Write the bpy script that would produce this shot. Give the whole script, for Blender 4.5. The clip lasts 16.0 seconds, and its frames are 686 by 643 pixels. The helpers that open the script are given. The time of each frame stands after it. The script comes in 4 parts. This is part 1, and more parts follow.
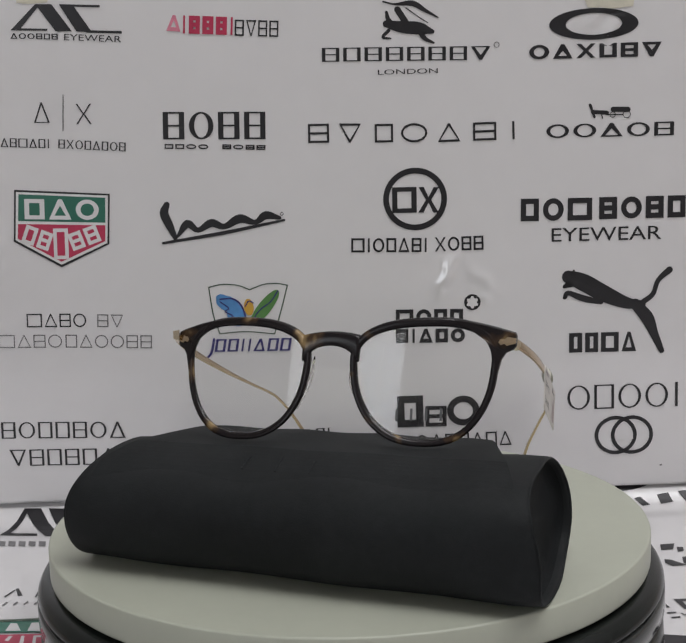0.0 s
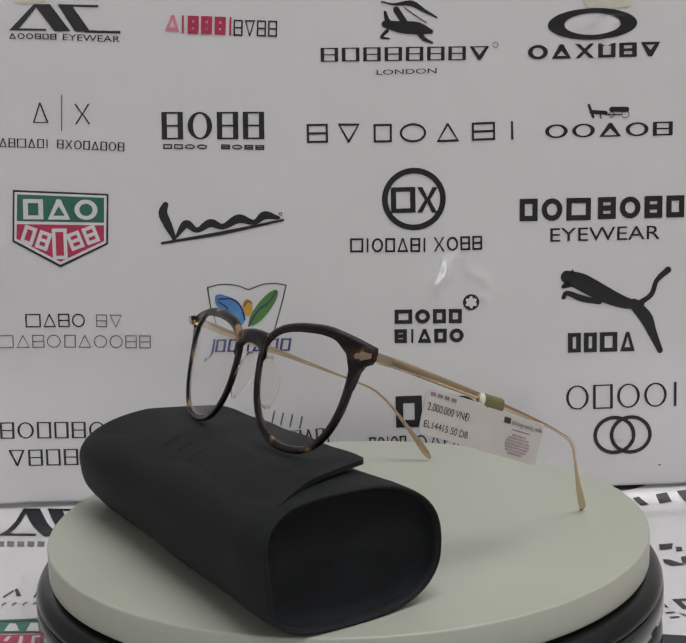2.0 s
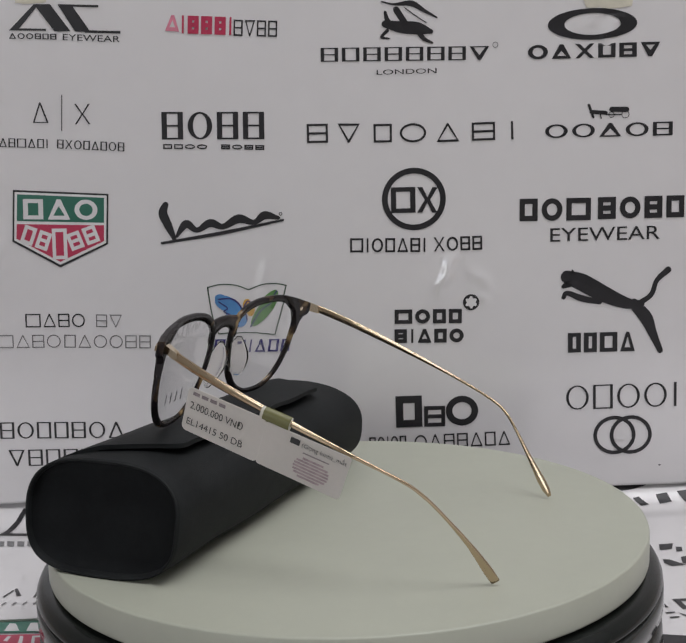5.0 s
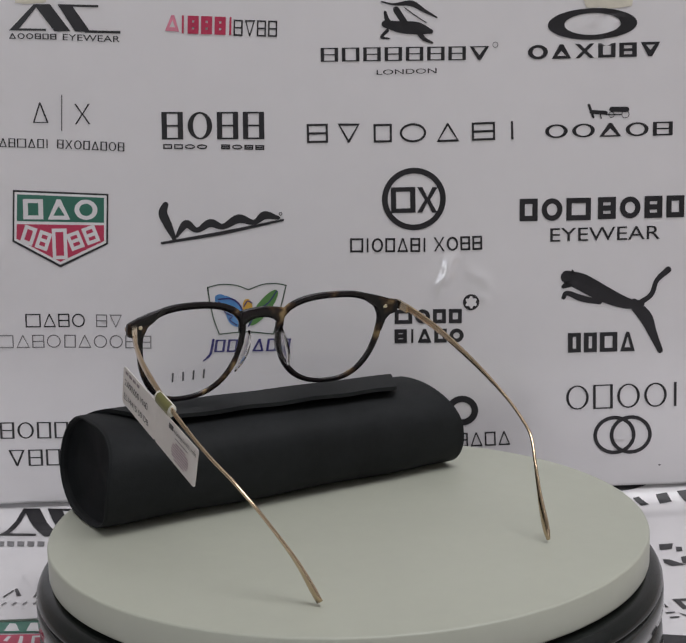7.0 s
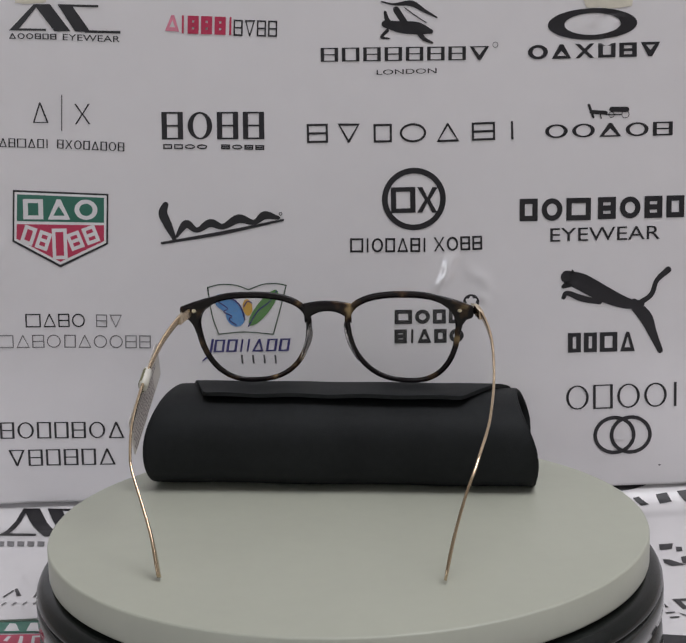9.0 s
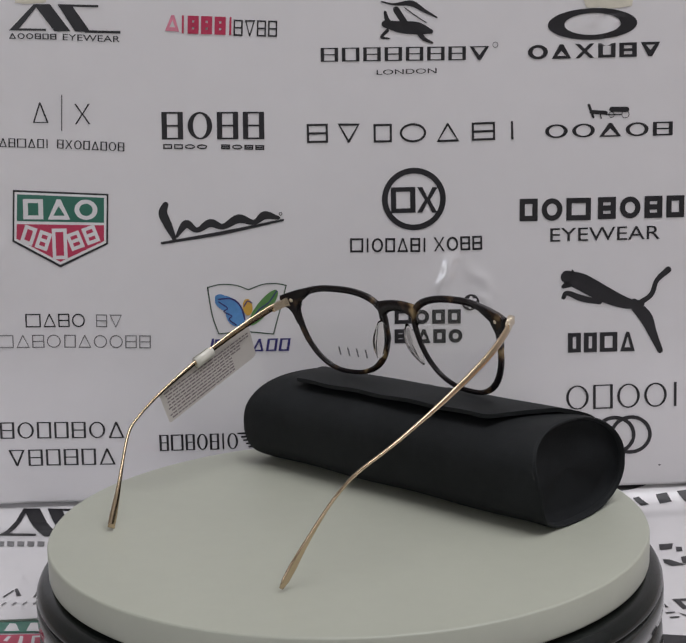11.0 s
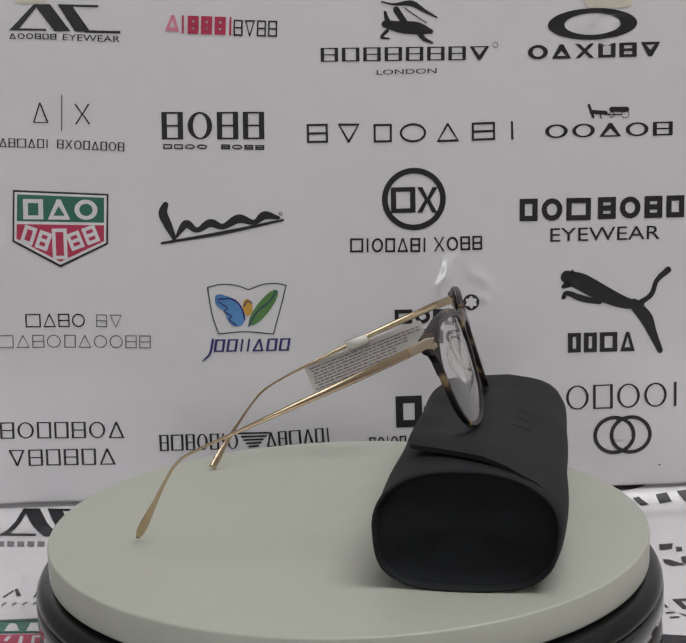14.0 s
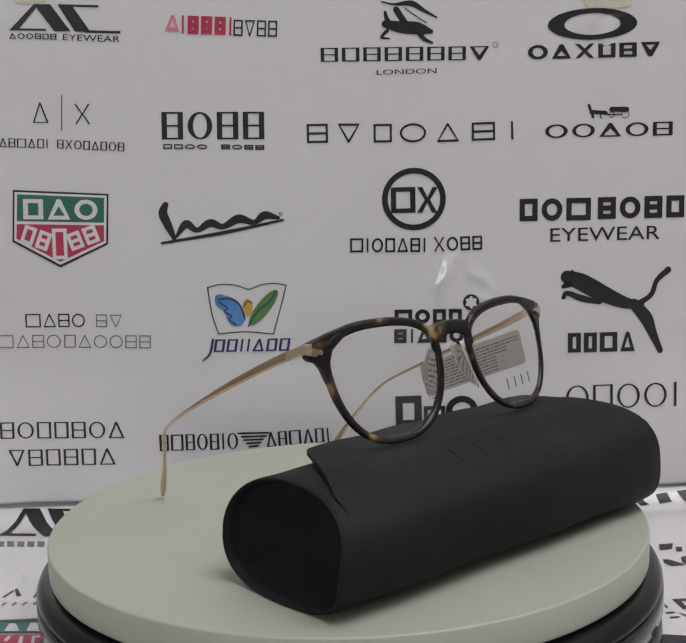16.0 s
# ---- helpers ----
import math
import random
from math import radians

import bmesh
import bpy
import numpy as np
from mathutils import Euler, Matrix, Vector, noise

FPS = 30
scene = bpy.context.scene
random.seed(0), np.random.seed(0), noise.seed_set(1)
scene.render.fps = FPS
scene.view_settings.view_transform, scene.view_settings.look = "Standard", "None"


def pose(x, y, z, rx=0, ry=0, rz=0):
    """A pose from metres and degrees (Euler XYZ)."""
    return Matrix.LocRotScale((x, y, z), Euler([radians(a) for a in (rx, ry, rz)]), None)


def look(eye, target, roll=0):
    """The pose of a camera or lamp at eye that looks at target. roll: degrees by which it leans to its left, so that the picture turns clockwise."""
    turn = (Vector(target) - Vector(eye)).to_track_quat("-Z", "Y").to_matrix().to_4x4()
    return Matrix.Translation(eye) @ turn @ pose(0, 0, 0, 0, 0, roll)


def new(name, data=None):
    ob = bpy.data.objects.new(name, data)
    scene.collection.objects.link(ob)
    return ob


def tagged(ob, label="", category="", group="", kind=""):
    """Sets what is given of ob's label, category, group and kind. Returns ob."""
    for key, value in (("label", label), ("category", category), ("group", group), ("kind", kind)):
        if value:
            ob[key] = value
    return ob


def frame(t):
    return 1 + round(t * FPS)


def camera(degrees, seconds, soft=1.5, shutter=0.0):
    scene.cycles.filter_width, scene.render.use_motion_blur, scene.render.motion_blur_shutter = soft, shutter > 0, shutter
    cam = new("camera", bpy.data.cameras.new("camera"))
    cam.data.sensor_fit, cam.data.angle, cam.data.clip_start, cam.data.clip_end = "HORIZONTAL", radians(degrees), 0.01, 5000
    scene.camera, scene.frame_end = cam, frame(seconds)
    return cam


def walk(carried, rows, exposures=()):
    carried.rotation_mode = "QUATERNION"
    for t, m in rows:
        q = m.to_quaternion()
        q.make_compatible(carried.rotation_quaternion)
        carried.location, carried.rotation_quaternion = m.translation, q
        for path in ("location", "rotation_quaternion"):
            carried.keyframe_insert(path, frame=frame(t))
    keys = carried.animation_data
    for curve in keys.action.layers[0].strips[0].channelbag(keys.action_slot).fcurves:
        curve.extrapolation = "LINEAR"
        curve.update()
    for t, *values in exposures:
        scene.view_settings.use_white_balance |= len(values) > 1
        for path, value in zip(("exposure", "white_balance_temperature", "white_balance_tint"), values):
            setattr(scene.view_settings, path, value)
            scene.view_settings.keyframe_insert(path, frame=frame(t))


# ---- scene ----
from collections import defaultdict

EYE = (0.0004, -0.4421, 0.1440)
AIM = (0.0004, 0.0002, 0.0832)
AIM_FIRST = (-0.0001, 0.0002, 0.0832)
cam = camera(35.78, 16.0, soft=1.6)
walk(cam, [(0, look(EYE, AIM_FIRST, -1.69)), (0.5, look(EYE, AIM_FIRST, -1.69)), (1.0, look(EYE, AIM, -1.69)),
           (8.0, look(EYE, AIM, -1.69)), (16.0, look(EYE, AIM, -1.69))],
     exposures=[(0, 0.0, 6500, 10), (3.5, 0.0, 6500, 10), (6.5, -0.02, 6420, 12.5), (12.5, -0.02, 6400, 13), (14.0, -0.01, 6480, 11.5), (16.0, 0.0, 6470, 11.5)])

# ---- light: an overcast window behind the camera and a lamp under the ceiling ----
scene.view_settings.exposure = 0.0
world = bpy.data.worlds.new("sky")
scene.world = world
world.use_nodes = True
sky = world.node_tree.nodes.new("ShaderNodeTexSky")
sky.sky_type, sky.sun_disc = "NISHITA", False
sky.sun_elevation, sky.sun_rotation = radians(50), radians(200)
world.node_tree.links.new(sky.outputs[0], world.node_tree.nodes["Background"].inputs[0])
world.node_tree.nodes["Background"].inputs[1].default_value = 0.1


def area_lamp(name, m, sx, sy, power, colour):
    data = bpy.data.lights.new(name, "AREA")
    data.shape, data.size, data.size_y, data.energy, data.color = "RECTANGLE", sx, sy, power, colour
    ob = new(name, data)
    ob.matrix_world = m
    return ob


area_lamp("window_light", look((-1.52, -2.21, 0.75), (-0.1, 0.0, 0.1)), 0.8, 1.25, 8.0, (0.96, 0.985, 1.0))
area_lamp("ceiling_light_glow", look((0.62, -0.50, 1.83), (0.62, -0.499, 0.0)), 1.5, 0.90, 26.2, (0.98, 0.985, 1.0))


# ---- materials ----
def material(name, colour, rough=0.5, metal=0.0, vary=0.0, scale=40.0, bump=0.0, bump_scale=400.0, **more):
    m = bpy.data.materials.new(name)
    m.use_nodes = True
    nt = m.node_tree
    b = nt.nodes["Principled BSDF"]
    b.inputs["Base Color"].default_value = (*colour, 1)
    b.inputs["Roughness"].default_value = rough
    b.inputs["Metallic"].default_value = metal
    for key, value in more.items():
        b.inputs[key.replace("_", " ")].default_value = value
    co = nt.nodes.new("ShaderNodeTexCoord")
    if vary:
        mix = nt.nodes.new("ShaderNodeMix")
        mix.data_type = "RGBA"
        n1, n2 = nt.nodes.new("ShaderNodeTexNoise"), nt.nodes.new("ShaderNodeTexNoise")
        n1.inputs["Scale"].default_value, n2.inputs["Scale"].default_value = scale, scale * 9
        n1.inputs["Detail"].default_value = 4
        add = nt.nodes.new("ShaderNodeMath")
        add.operation = "MULTIPLY_ADD"
        add.inputs[1].default_value = 0.4
        nt.links.new(co.outputs["Object"], n1.inputs["Vector"])
        nt.links.new(co.outputs["Object"], n2.inputs["Vector"])
        nt.links.new(n2.outputs["Fac"], add.inputs[0])
        nt.links.new(n1.outputs["Fac"], add.inputs[2])
        ramp = nt.nodes.new("ShaderNodeMapRange")
        ramp.inputs["From Min"].default_value, ramp.inputs["From Max"].default_value = 0.45, 0.95
        nt.links.new(add.outputs[0], ramp.inputs["Value"])
        nt.links.new(ramp.outputs[0], mix.inputs["Factor"])
        mix.inputs["A"].default_value = (*[c * (1 - vary) for c in colour], 1)
        mix.inputs["B"].default_value = (*[min(1, c * (1 + vary)) for c in colour], 1)
        nt.links.new(mix.outputs["Result"], b.inputs["Base Color"])
    if bump:
        n3 = nt.nodes.new("ShaderNodeTexNoise")
        n3.inputs["Scale"].default_value = bump_scale
        n3.inputs["Detail"].default_value = 3
        bp = nt.nodes.new("ShaderNodeBump")
        bp.inputs["Strength"].default_value = bump
        bp.inputs["Distance"].default_value = 0.001
        nt.links.new(co.outputs["Object"], n3.inputs["Vector"])
        nt.links.new(n3.outputs["Fac"], bp.inputs["Height"])
        nt.links.new(bp.outputs[0], b.inputs["Normal"])
    return m


def tortoise():
    """Dark tortoiseshell acetate: near black with amber clouds."""
    m = material("tortoise_acetate", (0.012, 0.008, 0.008), 0.25, Specular_IOR_Level=0.3)
    nt = m.node_tree
    co, n = nt.nodes.new("ShaderNodeTexCoord"), nt.nodes.new("ShaderNodeTexNoise")
    n.inputs["Scale"].default_value, n.inputs["Detail"].default_value = 75, 2.5
    r = nt.nodes.new("ShaderNodeValToRGB")
    r.color_ramp.elements[0].position, r.color_ramp.elements[0].color = 0.56, (0.012, 0.009, 0.010, 1)
    r.color_ramp.elements[1].position, r.color_ramp.elements[1].color = 0.70, (0.36, 0.25, 0.12, 1)
    mid = r.color_ramp.elements.new(0.625)
    mid.color = (0.055, 0.032, 0.018, 1)
    nt.links.new(co.outputs["Object"], n.inputs["Vector"])
    nt.links.new(n.outputs["Fac"], r.inputs["Fac"])
    nt.links.new(r.outputs[0], nt.nodes["Principled BSDF"].inputs["Base Color"])
    return m


WALL = material("wall_paint", (0.56, 0.545, 0.535), 0.7, vary=0.04, scale=3, bump=0.1, bump_scale=120)
CEIL = material("ceiling_paint", (0.80, 0.79, 0.77), 0.8, vary=0.03, scale=2)
FLOOR = material("floor_tile_glaze", (0.28, 0.25, 0.22), 0.35, vary=0.12, scale=5)
WOOD = material("table_wood", (0.32, 0.20, 0.11), 0.45, vary=0.25, scale=12, bump=0.1)
FRAME_WHITE = material("window_paint", (0.75, 0.75, 0.74), 0.4, vary=0.03)
PAPER = material("poster_paper", (0.755, 0.735, 0.745), 0.40, vary=0.025, scale=9, bump=0.10, bump_scale=28, Coat_Weight=1.0, Coat_Roughness=0.06, Coat_IOR=1.8)
INK = material("black_print", (0.020, 0.019, 0.022), 0.34, vary=0.2, scale=80)
GREY = material("grey_print", (0.17, 0.165, 0.17), 0.36, vary=0.15, scale=80)
RED = material("crimson_print", (0.48, 0.035, 0.09), 0.34, vary=0.1, scale=60)
PINK = material("pink_print", (0.66, 0.22, 0.30), 0.34, vary=0.2, scale=140)
GREEN = material("green_print", (0.03, 0.15, 0.105), 0.34, vary=0.1, scale=60)
DARKGREEN = material("dark_green_print", (0.055, 0.09, 0.06), 0.34, vary=0.1, scale=60)
LEAF = material("leaf_green_print", (0.10, 0.24, 0.07), 0.34, vary=0.15, scale=60)
BLUE = material("blue_print", (0.10, 0.28, 0.58), 0.34, vary=0.15, scale=60)
NAVY = material("navy_print", (0.035, 0.03, 0.16), 0.34, vary=0.1, scale=60)
YELLOW = material("yellow_print", (0.62, 0.36, 0.06), 0.34, vary=0.1, scale=60)
WHITE = material("white_print", (0.75, 0.74, 0.74), 0.3, vary=0.02)
PLATTER = material("platter_plastic", (0.430, 0.442, 0.368), 0.45, vary=0.035, scale=14, bump=0.04, bump_scale=300)
BLACK_PLASTIC = material("black_plastic", (0.011, 0.013, 0.012), 0.22, vary=0.2, scale=30, bump=0.03, bump_scale=200, Specular_IOR_Level=0.22)
SMOKE_PLASTIC = material("grey_plastic", (0.030, 0.033, 0.032), 0.12, vary=0.1, scale=30, Specular_IOR_Level=0.4)
LEATHER = material("black_leatherette", (0.0160, 0.0174, 0.0182), 0.62, vary=0.22, scale=35, bump=0.16, bump_scale=1500, Specular_IOR_Level=0.13)
LINING = material("black_lining", (0.0105, 0.0115, 0.0125), 0.75, vary=0.2, scale=60, bump=0.2, bump_scale=1800, Specular_IOR_Level=0.12)
TORTOISE = tortoise()
GOLD = material("polished_gold", (0.61, 0.475, 0.325), 0.17, 1.0, vary=0.06, scale=60)
PALE_GOLD = material("pale_gold", (0.80, 0.69, 0.52), 0.22, 1.0, vary=0.05, scale=60)
LENS = material("demo_lens", (0.98, 0.98, 0.98), 0.0, Transmission_Weight=1.0, IOR=1.32)
PAD = material("clear_acetate", (0.97, 0.95, 0.92), 0.05, Transmission_Weight=1.0, IOR=1.16)
LENS_PRINT = material("lens_print", (0.10, 0.10, 0.105), 0.5)
CARD = material("tag_card", (0.66, 0.62, 0.58), 0.38, vary=0.04, scale=60, Transmission_Weight=0.12)
CARD_BAND = material("olive_band", (0.15, 0.145, 0.05), 0.4, vary=0.12, scale=120)
CLEAR_BAND = material("cream_band", (0.72, 0.70, 0.62), 0.35, vary=0.05, scale=100)
TAG_INK = material("tag_print", (0.03, 0.03, 0.03), 0.5)
TAG_FADED = material("tag_faded_print", (0.24, 0.20, 0.21), 0.5, vary=0.25, scale=400)
TAPE = material("old_tape", (0.66, 0.62, 0.52), 0.15, vary=0.08, scale=120, bump=0.5, bump_scale=90)
STAMP = material("tag_stamp", (0.42, 0.33, 0.34), 0.45, vary=0.3, scale=500)


# ---- mesh helpers ----
def mesh_object(name, verts, faces, mat, smooth=False):
    me = bpy.data.meshes.new(name)
    me.from_pydata([tuple(v) for v in verts], [], [tuple(f) for f in faces])
    me.materials.append(mat)
    if smooth:
        me.shade_smooth()
    me.update()
    return new(name, me)


def part(name, bm, mat, parent, label="", smooth=False):
    me = bpy.data.meshes.new(name)
    bmesh.ops.recalc_face_normals(bm, faces=bm.faces)
    bm.to_mesh(me)
    bm.free()
    me.materials.append(mat)
    if smooth:
        me.shade_smooth()
    ob = new(name, me)
    ob.parent = parent
    if label:
        tagged(ob, label)
    return ob


def box(bm, x0, x1, y0, y1, z0, z1, bevel=0.0):
    r = bmesh.ops.create_cube(bm, size=1, matrix=Matrix.LocRotScale(((x0 + x1) / 2, (y0 + y1) / 2, (z0 + z1) / 2), None, (x1 - x0, y1 - y0, z1 - z0)))
    if bevel:
        edges = list({e for v in r["verts"] for e in v.link_edges})
        bmesh.ops.bevel(bm, geom=edges, offset=bevel, segments=2, affect="EDGES")
    return bm


def loft(bm, rings, closed=True, caps=True):
    """Joins rings of points with quads."""
    vs = [[bm.verts.new(q) for q in ring] for ring in rings]
    n = len(vs[0])
    for a, b in zip(vs, vs[1:]):
        for i in range(n if closed else n - 1):
            j = (i + 1) % n
            bm.faces.new((a[i], a[j], b[j], b[i]))
    if caps:
        bm.faces.new(vs[0][::-1])
        bm.faces.new(vs[-1])
    return vs


def lathe(profile, segments=128):
    bm = bmesh.new()
    rings = [[(r * math.cos(2 * math.pi * k / segments), r * math.sin(2 * math.pi * k / segments), z) for k in range(segments)] for r, z in profile]
    loft(bm, rings)
    return bm


def spline(knots, n):
    """Catmull-Rom through knots, n points a span."""
    k = [np.array(q, float) for q in knots]
    k = [2 * k[0] - k[1], *k, 2 * k[-1] - k[-2]]
    out = []
    for a, b, c, d in zip(k, k[1:], k[2:], k[3:]):
        for i in range(n):
            t = i / n
            out.append(0.5 * (2 * b + (c - a) * t + (2 * a - 5 * b + 4 * c - d) * t * t + (3 * b - a - 3 * c + d) * t ** 3))
    out.append(k[-2])
    return out


# ---- the room ----
X0, X1, Y0, Y1, Z0, Z1 = -2.0, 1.8, -2.3, 0.26, -0.80, 1.90


def room():
    bm = bmesh.new()
    box(bm, X0 - 0.1, X1 + 0.1, Y0 - 0.1, Y1 + 0.1, Z0 - 0.1, Z0)
    tagged(part("floor", bm, FLOOR, None), "beige tiled floor under the table", "floor", kind="structure")
    bm = bmesh.new()
    box(bm, X0 - 0.1, X1 + 0.1, Y0 - 0.1, Y1 + 0.1, Z1, Z1 + 0.1)
    tagged(part("ceiling", bm, CEIL, None), "white painted ceiling", "ceiling", kind="structure")
    for name, b in (("wall_north", (X0, X1, Y1, Y1 + 0.1)), ("wall_west", (X0 - 0.1, X0, Y0, Y1)), ("wall_east", (X1, X1 + 0.1, Y0, Y1))):
        bm = bmesh.new()
        box(bm, *b, Z0, Z1)
        tagged(part(name, bm, WALL, None), "plain off-white painted wall", "wall", kind="structure")
    wx0, wx1, wz0, wz1 = -1.95, -1.09, 0.10, 1.40
    bm = bmesh.new()
    for b in ((X0, wx0, Z0, Z1), (wx1, X1, Z0, Z1), (wx0, wx1, Z0, wz0), (wx0, wx1, wz1, Z1)):
        box(bm, b[0], b[1], Y0 - 0.1, Y0, b[2], b[3])
    tagged(part("wall_south", bm, WALL, None), "off-white wall with a window opening", "wall", kind="structure")
    win = tagged(new("window_1"), "white framed window with bars, bright daylight outside", "window", kind="structure")
    for name, x0, x1, z0, z1 in (("window_frame", wx0, wx0 + 0.05, wz0, wz1), ("window_frame", wx1 - 0.05, wx1, wz0, wz1), ("window_frame", wx0 + 0.05, wx1 - 0.05, wz0, wz0 + 0.05),
                                 ("window_frame", wx0 + 0.05, wx1 - 0.05, wz1 - 0.05, wz1), ("mullion", (wx0 + wx1) / 2 - 0.02, (wx0 + wx1) / 2 + 0.02, wz0 + 0.05, wz1 - 0.05)):
        part(name, box(bmesh.new(), x0, x1, Y0 - 0.07, Y0 - 0.02, z0, z1, 0.004), FRAME_WHITE, win)
    for k in range(5):
        z = wz0 + 0.22 + 0.2 * k
        part("window_bar", box(bmesh.new(), wx0 + 0.05, wx1 - 0.05, Y0 - 0.055, Y0 - 0.04, z, z + 0.014), FRAME_WHITE, win)
    lamp = tagged(new("ceiling_light"), "white rectangular ceiling light fixture", "ceiling light")
    part("housing", box(bmesh.new(), -0.20, 1.44, -1.02, 0.02, 1.845, Z1, 0.004), FRAME_WHITE, lamp)
    table = tagged(new("table"), "wooden table under the poster sheets", "table")
    part("tabletop", box(bmesh.new(), -0.62, 0.62, -0.33, 0.25, -0.0825, -0.0535, 0.003), WOOD, table)
    for x in (-0.57, 0.57):
        for y in (-0.28, 0.2):
            part("leg", box(bmesh.new(), x - 0.025, x + 0.025, y - 0.025, y + 0.025, Z0, -0.0825, 0.003), WOOD, table)


room()

# ---- the two printed sheets ----
YB = 0.163
ARC_Y, ARC_Z, ARC_R, TABLE_Z = 0.1425, -0.017, 0.035, -0.052


def hang(x, z):
    """The y of the hanging sheet: soft waves and two short creases."""
    y = YB + 0.0007 * math.sin(13 * x + 5 * z + 0.6) + 0.0005 * math.sin(31 * x - 11 * z)
    for cx, cz, dx, dz, length, depth in ((0.0605, 0.087, 0.42, 0.91, 0.0120, 0.0023), (0.0800, 0.0830, 0.75, -0.66, 0.010, 0.0008), (0.0825, 0.0715, 0.25, 0.97, 0.003, 0.0008),
                                          (0.152, 0.217, 0.3, 0.95, 0.012, 0.0012), (0.146, 0.228, 0.8, 0.6, 0.008, 0.0008), (-0.196, 0.103, 0.2, 0.98, 0.012, 0.0013)):
        a, b = (x - cx) * dx + (z - cz) * dz, (x - cx) * dz - (z - cz) * dx
        if abs(a) < 4 * length and abs(b) < 0.015:
            b += 0.0008 * math.sin(a * 420 + cx * 90)
            y -= depth * math.exp(-(a / length) ** 2 - (b / 0.0034) ** 2)
    return y


def lie(x, y):
    """The z of the lower sheet, which sweeps up from the table behind the hanging one."""
    wave = 0.0006 * math.sin(21 * x + 17 * y)
    if y < ARC_Y:
        return TABLE_Z + wave + 0.0006
    return ARC_Z - math.sqrt(max(0.0, ARC_R ** 2 - (min(y, ARC_Y + ARC_R * 0.999) - ARC_Y) ** 2)) + wave + 0.0006


def sheets():
    nx, nz = 440, 290
    xs, zs = np.linspace(-0.34, 0.34, nx), np.linspace(-0.0412, 0.40, nz)
    verts, faces = [], []
    for back in (0, 1):
        for z in zs:
            for x in xs:
                verts.append((x, hang(x, z) + 0.0003 * back, z))
    for j in range(nz - 1):
        for i in range(nx - 1):
            a = j * nx + i
            faces.append((a, a + 1, a + nx + 1, a + nx))
            b = a + nx * nz
            faces.append((b, b + nx, b + nx + 1, b + 1))
    n = nx * nz
    for i in range(nx - 1):
        faces.append((i, i + n, i + n + 1, i + 1))
        k = (nz - 1) * nx + i
        faces.append((k, k + 1, k + n + 1, k + n))
    for j in range(nz - 1):
        k = j * nx
        faces.append((k, k + nx, k + nx + n, k + n))
        k = j * nx + nx - 1
        faces.append((k, k + n, k + nx + n, k + nx))
    top = mesh_object("poster", verts, faces, PAPER, True)
    tagged(top, "glossy white laminated poster printed with rows of dark logo shapes", "poster")
    path = [(-0.32 + 0.46 * k / 60, None) for k in range(61)]
    ys = [y for y, _ in path if y < ARC_Y] + [ARC_Y + ARC_R * math.sin(math.pi / 2 * k / 16) for k in range(17)]
    pts = [(y, lie) for y in ys]
    verts, faces = [], []
    xs = np.linspace(-0.36, 0.36, 120)
    for y, f in pts:
        for x in xs:
            verts.append((x, y, lie(x, y)))
    for z in (0.02, 0.06, 0.10):
        for x in xs:
            verts.append((x, ARC_Y + ARC_R, z))
    rows = len(pts) + 3
    for j in range(rows - 1):
        for i in range(len(xs) - 1):
            a = j * len(xs) + i
            faces.append((a, a + 1, a + len(xs) + 1, a + len(xs)))
    low = mesh_object("lower_poster", verts, faces, PAPER, True)
    tagged(low, "white printed sheet covering the table and curving up behind", "poster")
    return top, low


poster, lower = sheets()


def on_sheet(where, x, w, lift):
    """A point of the print, in millimetres of the sheet, laid on it."""
    x, w = x / 1000, w / 1000
    if where is poster:
        return (x, hang(x, w) - lift, w)
    z = lie(x, w)
    k = 0.0 if w < ARC_Y else (min(w, ARC_Y + ARC_R) - ARC_Y) / ARC_R
    return (x, w - lift * k, z + lift * (1 - 0.5 * k))


LIFT = defaultdict(float)
LIFT.update({WHITE.name: 0.00008, GREEN.name: 0.00016, RED.name: 0.00016, PAPER.name: 0.00024, NAVY.name: 0.00016, YELLOW.name: 0.0001, LEAF.name: 0.00004})


def print_part(where, name, mat, polys):
    """Flat polygons of print as one part of a sheet."""
    verts, faces = [], []
    lift = 0.0003 + LIFT[mat.name]
    for poly in polys:
        area = sum(a[0] * b[1] - b[0] * a[1] for a, b in zip(poly, poly[1:] + poly[:1]))
        k = len(verts)
        verts += [on_sheet(where, q[0], q[1], lift) for q in poly]
        order = list(range(k, k + len(poly)))
        faces.append(order if area > 0 else order[::-1])
    ob = mesh_object(name, verts, faces, mat)
    ob.parent = where
    return ob


def flat_shape(where, name, mat, pts):
    bm = bmesh.new()
    lift = 0.0003 + LIFT[mat.name]
    f = bm.faces.new([bm.verts.new((q[0], q[1], 0)) for q in pts])
    bmesh.ops.triangulate(bm, faces=[f])
    if where is lower:
        bmesh.ops.subdivide_edges(bm, edges=bm.edges, cuts=2, use_grid_fill=True)
    for v in bm.verts:
        v.co = on_sheet(where, v.co.x, v.co.y, lift)
    return part(name, bm, mat, where)


def ring_shape(where, name, mat, x, z, rx, rz, tx, tz):
    polys, n = [], 48
    arc = [(math.cos(2 * math.pi * k / n), math.sin(2 * math.pi * k / n)) for k in range(n + 1)]
    for (c, s), (d, t) in zip(arc, arc[1:]):
        polys.append([(x + rx * c, z + rz * s), (x + rx * d, z + rz * t), (x + (rx - tx) * d, z + (rz - tz) * t), (x + (rx - tx) * c, z + (rz - tz) * s)])
    return print_part(where, name, mat, polys)


